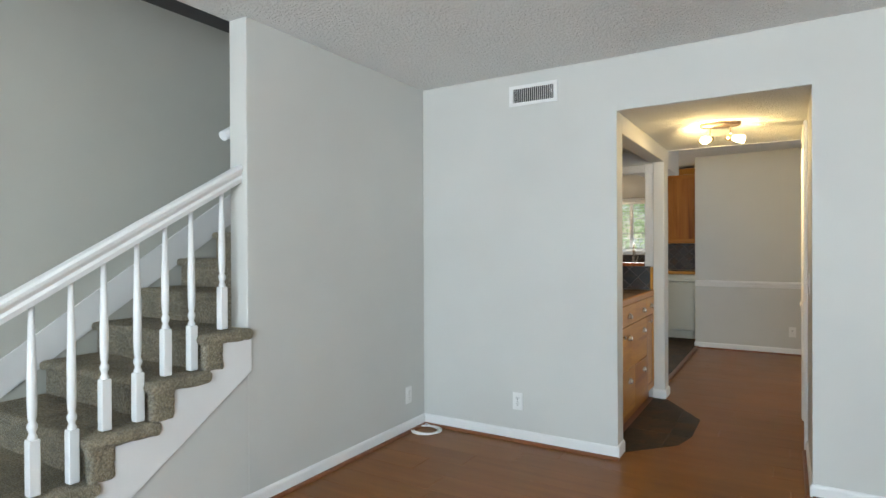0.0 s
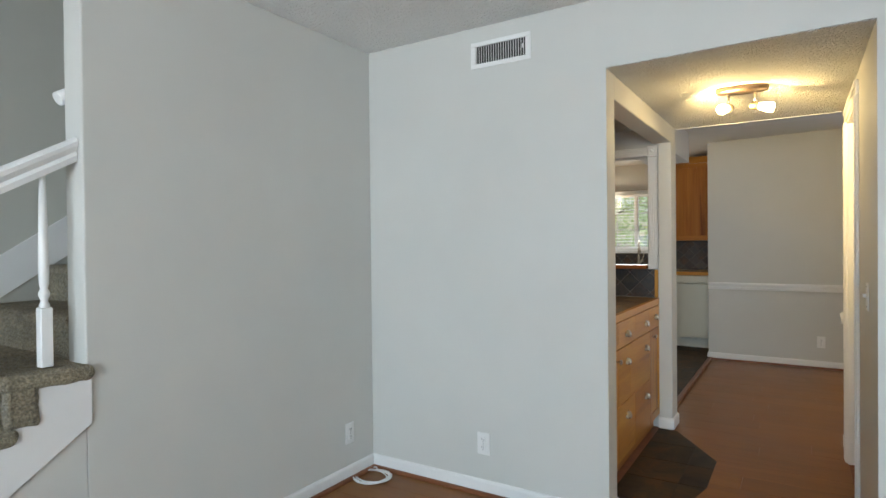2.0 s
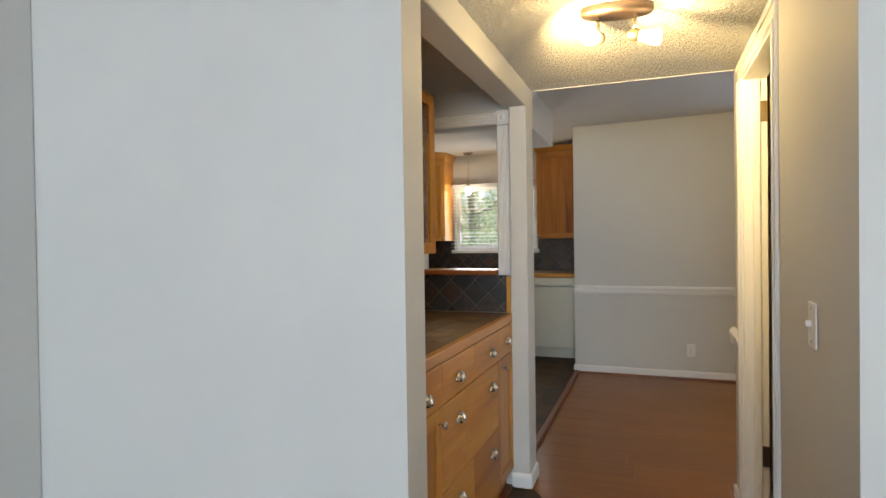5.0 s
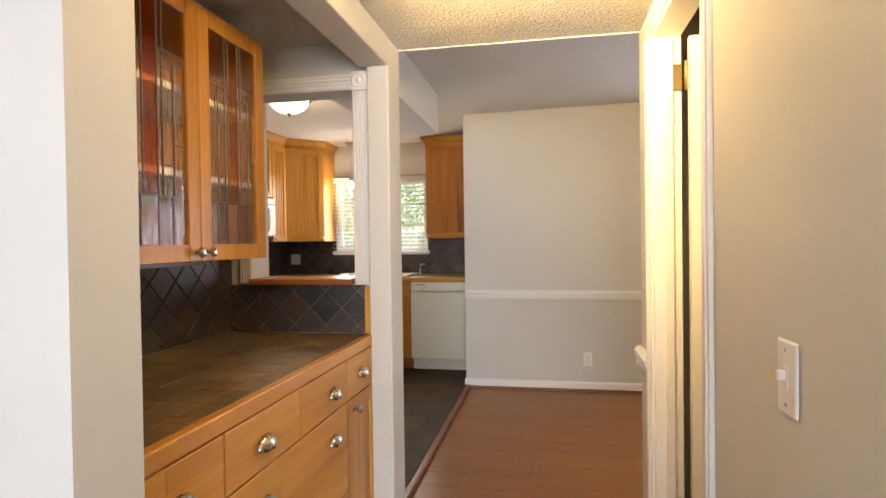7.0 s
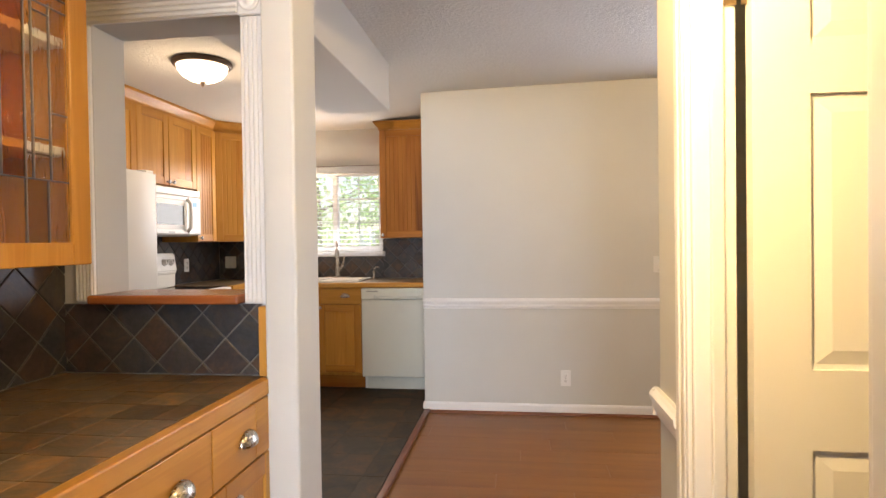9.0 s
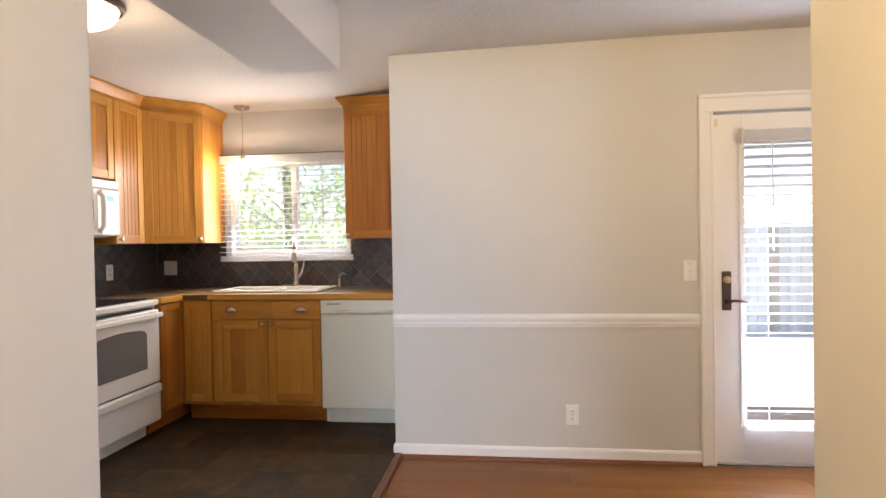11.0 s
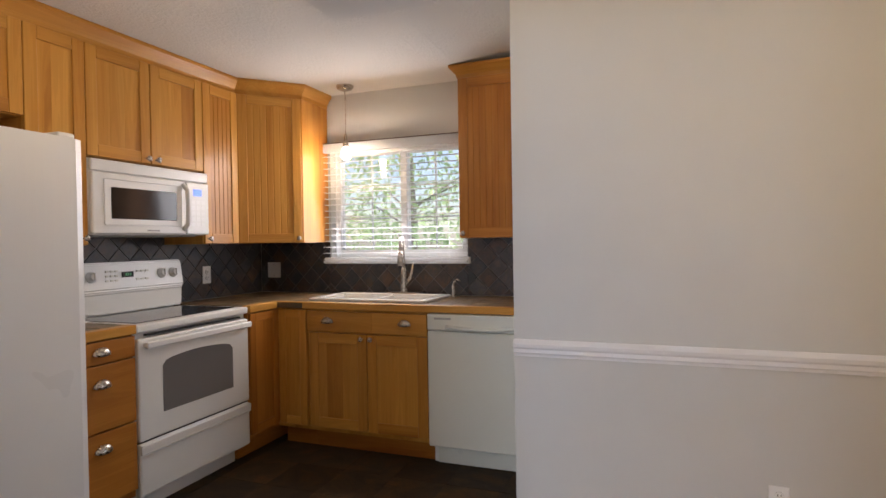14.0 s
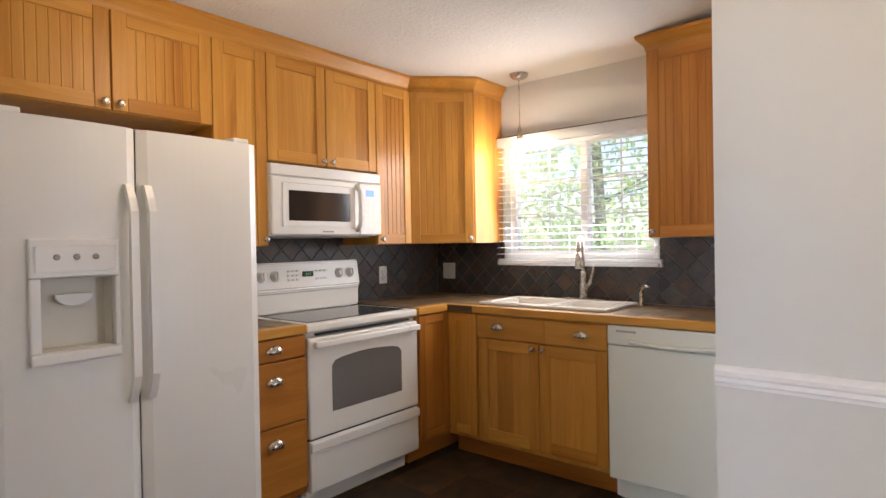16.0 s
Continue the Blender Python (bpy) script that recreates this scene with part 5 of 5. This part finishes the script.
pd = thing("pendant_lamp", pose(-1.848, 10.530, KIT_Z), "brushed nickel pendant lamp, lit, over the sink", "pendant lamp")
part("canopy", lathe(bmesh.new(), [(0.060, 0), (0.058, -0.010), (0.045, -0.026), (0.018, -0.034), (0.006, -0.036)], seg=28), NICKEL, pd)
part("cord", tube(bmesh.new(), [(0, 0, -0.03), (0.001, 0, -0.18), (0, 0, 2.04 - KIT_Z)], 0.0035, 8), NICKEL, pd)
s = part("socket", lathe(bmesh.new(), [(0.006, 2.045 - KIT_Z), (0.012, 2.03 - KIT_Z), (0.013, 2.00 - KIT_Z), (0.018, 1.985 - KIT_Z), (0.021, 1.955 - KIT_Z), (0.016, 1.95 - KIT_Z)], seg=18), NICKEL, pd)
part("bulb", lathe(bmesh.new(), [(0.014, 1.951 - KIT_Z), (0.030, 1.925 - KIT_Z), (0.034, 1.90 - KIT_Z), (0.024, 1.875 - KIT_Z), (0.004, 1.866 - KIT_Z)], seg=18), SINKBULB, s, "glowing clear bulb")

bl = thing("ceiling_bowl_light", pose(-1.62, 8.60, KIT_Z), "bronze-rimmed alabaster bowl ceiling light, switched on", "ceiling light")
part("rim", lathe(bmesh.new(), [(0.165, 0), (0.170, -0.012), (0.161, -0.028), (0.148, -0.032), (0.143, -0.02)], seg=40), BRONZE, bl)
part("bowl", lathe(bmesh.new(), [(0.143, -0.028), (0.136, -0.055), (0.112, -0.085), (0.072, -0.108), (0.02, -0.118)], seg=40), SHADEGLOW, bl, "lit alabaster glass bowl")
part("finial", lathe(bmesh.new(), [(0.018, -0.116), (0.016, -0.124), (0.007, -0.130), (0.009, -0.138), (0.003, -0.148)], seg=14), BRONZE, bl)

dl = thing("dining_ceiling_light", pose(2.15, 8.35, DIN_Z), "white glass globe ceiling light, switched on, in the dining room", "ceiling light")
part("canopy", lathe(bmesh.new(), [(0.075, 0), (0.072, -0.015), (0.05, -0.03), (0.045, -0.045)], seg=28), BRONZE, dl)
part("globe", lathe(bmesh.new(), [(0.045, -0.045), (0.085, -0.075), (0.105, -0.115), (0.095, -0.155), (0.05, -0.185), (0.006, -0.192)], seg=28), SHADEGLOW, dl, "lit white glass globe")

# ---- back door ----
bd = tagged(thing("door_1", pose(1.353, DY + 0.012, 0.012), "white back door with a full glass light and blind", "door"), kind="structure")
DW, DH = 0.904, 1.960
g0, g1, gz0, gz1 = 0.150, 0.754, 0.225, 1.80
part("slab", boxed((0, g0, 0, 0.044, 0, DH), (g1, DW, 0, 0.044, 0, DH), (g0 + 0.0001, g1 - 0.0001, 0, 0.044, 0, gz0), (g0 + 0.0001, g1 - 0.0001, 0, 0.044, gz1, DH), bevel=0.0015), TRIM, bd)
g = part("pane", boxed((g0 + 0.001, g1 - 0.001, 0.020, 0.026, gz0 + 0.001, gz1 - 0.001)), PANE, bd, "clear glass light")
g.visible_shadow = False
part("glazing_bead", boxed((g0 - 0.02, g0 + 0.012, -0.010, -0.0003, gz0 - 0.02, gz1 + 0.02), (g1 - 0.012, g1 + 0.02, -0.010, -0.0003, gz0 - 0.02, gz1 + 0.02), (g0 + 0.0121, g1 - 0.0121, -0.010, -0.0003, gz0 - 0.02, gz0 + 0.012), (g0 + 0.0121, g1 - 0.0121, -0.010, -0.0003, gz1 - 0.012, gz1 + 0.02), bevel=0.003), TRIM, bd)
hp = part("handle_plate", boxed((0.036, 0.086, -0.010, -0.0003, 0.862, 1.082), bevel=0.006, seg=3), BRONZE, bd, "dark bronze escutcheon")
part("thumb_turn", lathe(bmesh.new(), [(0.021, 0), (0.021, 0.008), (0.016, 0.014), (0.006, 0.016)], (0.061, -0.010, 1.035), TY, 20), BRASS, hp)
bm = lathe(bmesh.new(), [(0.019, 0), (0.018, 0.022), (0.011, 0.026), (0.009, 0.040)], (0.061, -0.010, 0.915), TY, 20)
tube(bm, [(0.061, -0.046, 0.915), (0.085, -0.050, 0.920), (0.12, -0.050, 0.919), (0.158, -0.047, 0.913)], [0.010, 0.008, 0.007, 0.006])
part("lever", bm, BRONZE, hp)
part("bracket", boxed((0.008, 0.024, -0.010, -0.0003, 1.895, 1.935), bevel=0.002), CREAM, bd, "small cream sensor")
db = blind(pose(1.353 + 0.452, DY - 0.034, 0), 0.610, 1.812, 0.222, 0.0540, 0.050, -14, 0.06, "white horizontal wood blind hanging on the back door", (-0.2, 0.2))
part("wand", tube(bmesh.new(), [(-0.175, -0.038, 1.805), (-0.172, -0.036, 1.21)], 0.0035, 8), BLIND, db, "thin tilt wand")
part("end_bracket", boxed((-0.330, -0.3165, -0.034, 0.026, 1.80, 1.885), bevel=0.002), CREAM, db, "cream end bracket")

# ---- living room window behind ----
lw = tagged(thing("window_2", pose(0, 0, 0), "wide white sliding window of the living room", "window"), kind="structure")
part("window_frame", boxed((-0.499, -0.44, SY - 0.1, SY - 0.03, 0.101, 2.149), (2.24, 2.299, SY - 0.1, SY - 0.03, 0.101, 2.149), (-0.4399, 2.2399, SY - 0.1, SY - 0.03, 0.101, 0.16), (-0.4399, 2.2399, SY - 0.1, SY - 0.03, 2.09, 2.149), (0.87, 0.93, SY - 0.1, SY - 0.03, 0.1601, 2.0899), bevel=0.003), TRIM, lw)
g = part("pane", boxed((-0.4395, 2.2395, SY - 0.066, SY - 0.06, 0.161, 2.089)), PANE, lw, "clear glass pane")
g.visible_shadow = False


# Unseen upstairs window, added to brighten the top of the stairwell.
uw = tagged(thing("window_3", pose(0, 0, 0), "unseen upstairs window added to light the stairwell", "window"), kind="structure")
part("window_frame", boxed((-2.649, -2.60, SY - 0.1, SY - 0.03, 2.901, 4.599), (-2.00, -1.951, SY - 0.1, SY - 0.03, 2.901, 4.599), (-2.5999, -2.0001, SY - 0.1, SY - 0.03, 2.901, 2.95), (-2.5999, -2.0001, SY - 0.1, SY - 0.03, 4.55, 4.599)), TRIM, uw)
g = part("pane", boxed((-2.5995, -2.0005, SY - 0.066, SY - 0.06, 2.951, 4.549)), PANE, uw, "clear glass pane")
g.visible_shadow = False

# ---- trees beyond the kitchen ----
BARK, LEAF = painted("grey_bark", (0.30, 0.26, 0.20), 0.9, 0.6, 0.3), None
m_, nt_, b_ = mat("leaf_green", (0.09, 0.17, 0.035), 0.5)
nt_.links.new(ramp(nt_, nt_.nodes.new("ShaderNodeNewGeometry").outputs["Random Per Island"], (0.0, (0.07, 0.13, 0.03)), (0.6, (0.10, 0.18, 0.045)), (1.0, (0.15, 0.22, 0.07))), b_.inputs["Base Color"])
thin_lit(m_, (0.72, 0.92, 0.46), 0.78)
LEAF = m_


def tree(x, y, height, spread, leaves, seed, label):
    rng = random.Random(seed)
    ob = thing("tree", pose(x, y, -0.12), label, "tree", "trees behind the house")
    bm = bmesh.new()
    tube(bm, [(0, 0, 0), (0.05, 0.02, height * 0.3), (-0.04, 0.05, height * 0.6), (0.02, 0, height * 0.95)], [0.09, 0.07, 0.05, 0.015], 9)
    tips = []
    for i in range(26):
        z0 = height * rng.uniform(0.12, 0.85)
        a, r = rng.uniform(0, 2 * math.pi), spread * rng.uniform(0.5, 1.0) * (1.1 - 0.5 * z0 / height)
        p0, p1 = Vector((0, 0, z0)), Vector((r * math.cos(a), r * math.sin(a), z0 + rng.uniform(0.0, 0.7)))
        pm = (p0 + p1) / 2 + Vector((0, 0, 0.15))
        tube(bm, [p0, pm, p1], [0.014, 0.007, 0.003], 6)
        tips += [pm, p1, (pm + p1) / 2, (pm + p1) / 2]
    part("trunk", bm, BARK, ob)
    vs, fs = [], []
    for i in range(leaves):
        c = rng.choice(tips) + Vector([rng.gauss(0, 0.34) for _ in range(3)])
        q = Euler([rng.uniform(0, 6.3) for _ in range(3)]).to_matrix()
        s = rng.uniform(0.028, 0.060)
        k = len(vs)
        vs += [c + q @ Vector(p) * s for p in ((-1, 0, 0), (0, -0.45, 0.12), (1, 0, 0), (0, 0.45, 0.12))]
        fs += [(k, k + 1, k + 2), (k, k + 2, k + 3)]
    me = bpy.data.meshes.new("crown")
    me.from_pydata([tuple(v) for v in vs], [], fs)
    me.materials.append(LEAF)
    crown = new("crown", me)
    crown.parent = ob


tree(-2.9, 13.9, 5.5, 1.7, 8500, 3, "leafy green tree outside the kitchen window")
tree(-1.5, 15.6, 6.0, 1.7, 5200, 5, "leafy green tree with thin branches outside")

patio = setting("patio", boxed((-6, 6, 10.9, 14.4, -0.119, -0.03)), painted("pale_concrete", (0.62, 0.60, 0.56), 0.85, 0.4, 0.08), "pale sunlit concrete patio behind the house", "patio")
fence = thing("fence", pose(0, 14.6, -0.12), "wooden board fence, outdoor glare put into its pale grey", "fence")
# Weathered boards, lightened and blued so the colour carries the outdoor glare.
GLAREWOOD = wooden("weathered_wood_glare", (0.60, 0.66, 0.68), (0.68, 0.74, 0.76), (0.74, 0.80, 0.82), "z", 0.8)
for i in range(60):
    part("board", boxed((0.002, 0.138, 0, 0.02, 0, 1.55 + 0.02 * ((i * 7) % 3)), bevel=0.004), GLAREWOOD, fence, "", pose(-2.4 + 0.142 * i, 0, 0))
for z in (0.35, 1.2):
    part("rail", boxed((-2.4, 6.1, 0.0205, 0.06, z, z + 0.09)), GLAREWOOD, fence)

# ---- pieces of floors, counters and splashes ----
def clip(poly, inside, cut):
    out = []
    for i, p in enumerate(poly):
        q = poly[(i + 1) % len(poly)]
        if inside(p):
            out.append(p)
        if inside(p) != inside(q):
            out.append(cut(p, q))
    return out


def clip_to(poly, shape):
    """Cuts a convex outline by a convex counter-clockwise one."""
    for i, a in enumerate(shape):
        b = shape[(i + 1) % len(shape)]
        side = lambda p: (b[0] - a[0]) * (p[1] - a[1]) - (b[1] - a[1]) * (p[0] - a[0])
        poly = clip(poly, lambda p: side(p) >= -1e-9, lambda p, q: tuple(p[k] + (q[k] - p[k]) * side(p) / (side(p) - side(q)) for k in (0, 1)))
        if len(poly) < 3:
            return []
    clean = [p for i, p in enumerate(poly) if math.dist(p, poly[i - 1]) > 1e-4]
    area = 0.5 * sum(p[0] * clean[i - 1][1] - p[1] * clean[i - 1][0] for i, p in enumerate(clean))
    return clean if len(clean) > 2 and abs(area) > 8e-5 else []


def tile_mesh(name, poly, thick, material):
    """A tile of that outline in its own plane, its upper edges eased."""
    c = (sum(p[0] for p in poly) / len(poly), sum(p[1] for p in poly) / len(poly))
    e = min(0.0025, thick * 0.4)
    rings = []
    for k, z in ((0.0, 0.0), (0.0, thick - e), (1.0, thick)):
        rings.append([(p[0] + (c[0] - p[0]) * k * e * 1.5 / max(1e-3, math.dist(p, c)), p[1] + (c[1] - p[1]) * k * e * 1.5 / max(1e-3, math.dist(p, c)), z) for p in poly])
    n = len(poly)
    vs = [v for r in rings for v in r]
    fs = [tuple(range(2 * n, 3 * n))]
    for k in (0, 1):
        fs += [(k * n + i, k * n + (i + 1) % n, (k + 1) * n + (i + 1) % n, (k + 1) * n + i) for i in range(n)]
    me = bpy.data.meshes.new(name)
    me.from_pydata(vs, [], fs)
    me.materials.append(material)
    return me


def tiling(name, parent, frame_m, shapes, size, gap, thick, material, diagonal=False, holes=(), shift_uv=(0, 0), long=None, uneven=0.0005):
    """Tiles over convex outlines in the plane of frame_m; alike tiles share a mesh."""
    shared = {}
    rng = random.Random(7)
    sx, sy = (long or size), size
    for shape in shapes:
        us, vs = [p[0] for p in shape], [p[1] for p in shape]
        reach = 1 + int(max(max(us) - min(us), max(vs) - min(vs)) / min(sx, sy) * (1.5 if diagonal else 1.1))
        cu, cv = (min(us) + max(us)) / 2, (min(vs) + max(vs)) / 2
        for j in range(-reach, reach + 1):
            off = (rng.random() * sx) if long else 0.0
            for i in range(-reach, reach + 1):
                x0, y0 = i * sx + off, j * sy
                sq = [(x0 + gap / 2, y0 + gap / 2), (x0 + sx - gap / 2, y0 + gap / 2), (x0 + sx - gap / 2, y0 + sy - gap / 2), (x0 + gap / 2, y0 + sy - gap / 2)]
                if diagonal:
                    k = math.sqrt(0.5)
                    sq = [((u - v) * k, (u + v) * k) for u, v in sq]
                sq = [(u + cu + shift_uv[0], v + cv + shift_uv[1]) for u, v in sq]
                poly = clip_to(sq, shape)
                if not poly:
                    continue
                mu, mv = sum(p[0] for p in poly) / len(poly), sum(p[1] for p in poly) / len(poly)
                if any(a < mu < b and c < mv < d for a, b, c, d in holes):
                    continue
                local = [(p[0] - mu, p[1] - mv) for p in poly]
                key = tuple(round(c, 4) for p in local for c in p)
                if key not in shared:
                    shared[key] = tile_mesh(name, local, thick, material)
                ob = new(name, shared[key])
                ob.parent = parent
                ob.matrix_basis = frame_m @ Matrix.Translation((mu, mv, rng.uniform(-uneven, uneven)))


def rect(a, b, c, d):
    return [(a, c), (b, c), (b, d), (a, d)]


FLAT = Matrix()
ON_WEST = Matrix(((0, 0, 1, 0), (1, 0, 0, 0), (0, 1, 0, 0), (0, 0, 0, 1)))      # (y, z) plane facing +x
ON_NORTH = Matrix(((1, 0, 0, 0), (0, 0, -1, 0), (0, 1, 0, 0), (0, 0, 0, 1)))    # (x, z) plane facing -y

floor = setting("floor_wood", boxed((-1.9, EX, SY, VT + 0.06, -0.0115, -0.004), (HX0 - 0.7, HX1 + 1.2, VT + 0.06, 7.08, -0.0115, -0.004), (DX, EX, 7.08, DY, -0.0115, -0.004)), SHOE, "reddish-brown cherry laminate plank floor", "floor")
PATCH = [(HX0 - 0.09, 5.50), (HX0 + 0.01, 5.50), (-0.10, 5.80), (-0.05, 6.02), (-0.05, 6.44), (-0.352, 6.90), (HX0 - 0.09, 6.90)]
tiling("plank", floor, Matrix.Translation((0, 0, -0.0045)), [rect(LX, EX, 2.2, VT), rect(HX0, HX1, VT, 7.08), rect(DX, EX, 7.08, DY)], 0.19, 0.0006, 0.0045, WOODFLOOR, long=1.21, uneven=0.0001)
patch = setting("floor_slate_patch", prism(bmesh.new(), [(x, y, 0.0008) for x, y in PATCH], (0, 0, 0.0015)), GROUT_DARK, "dark slate tile patch with clipped corners before the buffet", "floor")
tiling("tile", patch, Matrix.Translation((0, 0, 0.0024)), [PATCH], 0.305, 0.004, 0.0025, SLATE_FLOOR, shift_uv=(0.07, 0.1))
kfloor = setting("floor_kitchen", boxed((KX, DX - 0.001, 7.08, KY, -0.0115, 0.0225)), GROUT_DARK, "dark brown slate tile kitchen floor", "floor")
tiling("tile", kfloor, Matrix.Translation((0, 0, 0.0225)), [rect(KX + 0.02, DX - 0.003, 7.085, 10.3)], 0.305, 0.0018, 0.0015, SLATE_FLOOR, shift_uv=(0.05, 0.02))

# slate splashes
def splash(name, m, areas, label, back, shift_uv=(0, 0)):
    ob = setting(name, back, GROUT, label, "backsplash")
    tiling("tile", ob, m, areas, 0.099, 0.0040, 0.005, SLATE_WALL, diagonal=True, shift_uv=shift_uv)


splash("backsplash_nook_side", Matrix.Translation((-1.1055, 0, 0)) @ ON_WEST, [rect(VT, 6.9435, 0.922, 1.262)], "dark diagonal slate tile splash with pale grout", boxed((-1.1098, -1.1060, VT, 6.944, 0.919, 1.262)))
splash("backsplash_nook_back", Matrix.Translation((0, 6.9395, 0)) @ ON_NORTH, [rect(-1.099, -0.497, 0.922, 1.118)], "dark diagonal slate tile splash with pale grout under the pass-through", boxed((-1.1, -0.4965, 6.9400, 6.9447, 0.919, 1.119)), (-0.013, 0.073))
splash("backsplash_kitchen_side", Matrix.Translation((KX + 0.0045, 0, 0)) @ ON_WEST, [rect(8.82, KY - 0.006, 0.946, 1.36)], "dark diagonal slate tile splash behind the range", boxed((KX + 0.0005, KX + 0.004, 8.82, KY - 0.005, 0.944, 1.36)))
splash("backsplash_kitchen_back", Matrix.Translation((0, KY - 0.0045, 0)) @ ON_NORTH, [rect(KX + 0.011, -2.10, 0.946, 1.31), rect(-2.10, -1.05, 0.946, 1.155), rect(-1.05, DX - 0.005, 0.946, 1.32)], "dark diagonal slate tile splash under the window", boxed((KX + 0.010, -2.10, KY - 0.004, KY - 0.0005, 0.944, 1.31), (-2.10, -1.05, KY - 0.004, KY - 0.0005, 0.944, 1.155), (-1.05, DX - 0.004, KY - 0.004, KY - 0.0005, 0.944, 1.32)))

tiling("tile", nook_top, Matrix.Translation((0, 0, 0.9155)), [rect(-1.105, -0.495, VT + 0.003, 6.937)], 0.104, 0.0011, 0.0020, SLATE_TOP, shift_uv=(0.03, 0.02))
tiling("tile", kitchen_top, Matrix.Translation((0, 0, 0.9385)), [rect(-2.708, -2.177, 8.815, 9.082), rect(-2.708, -2.177, 9.862, 10.16), rect(-2.708, DX - 0.006, 10.16, 10.712)], 0.104, 0.0020, 0.0040, SLATE_TOP, holes=((-1.93, -1.16, 10.215, 10.625),))
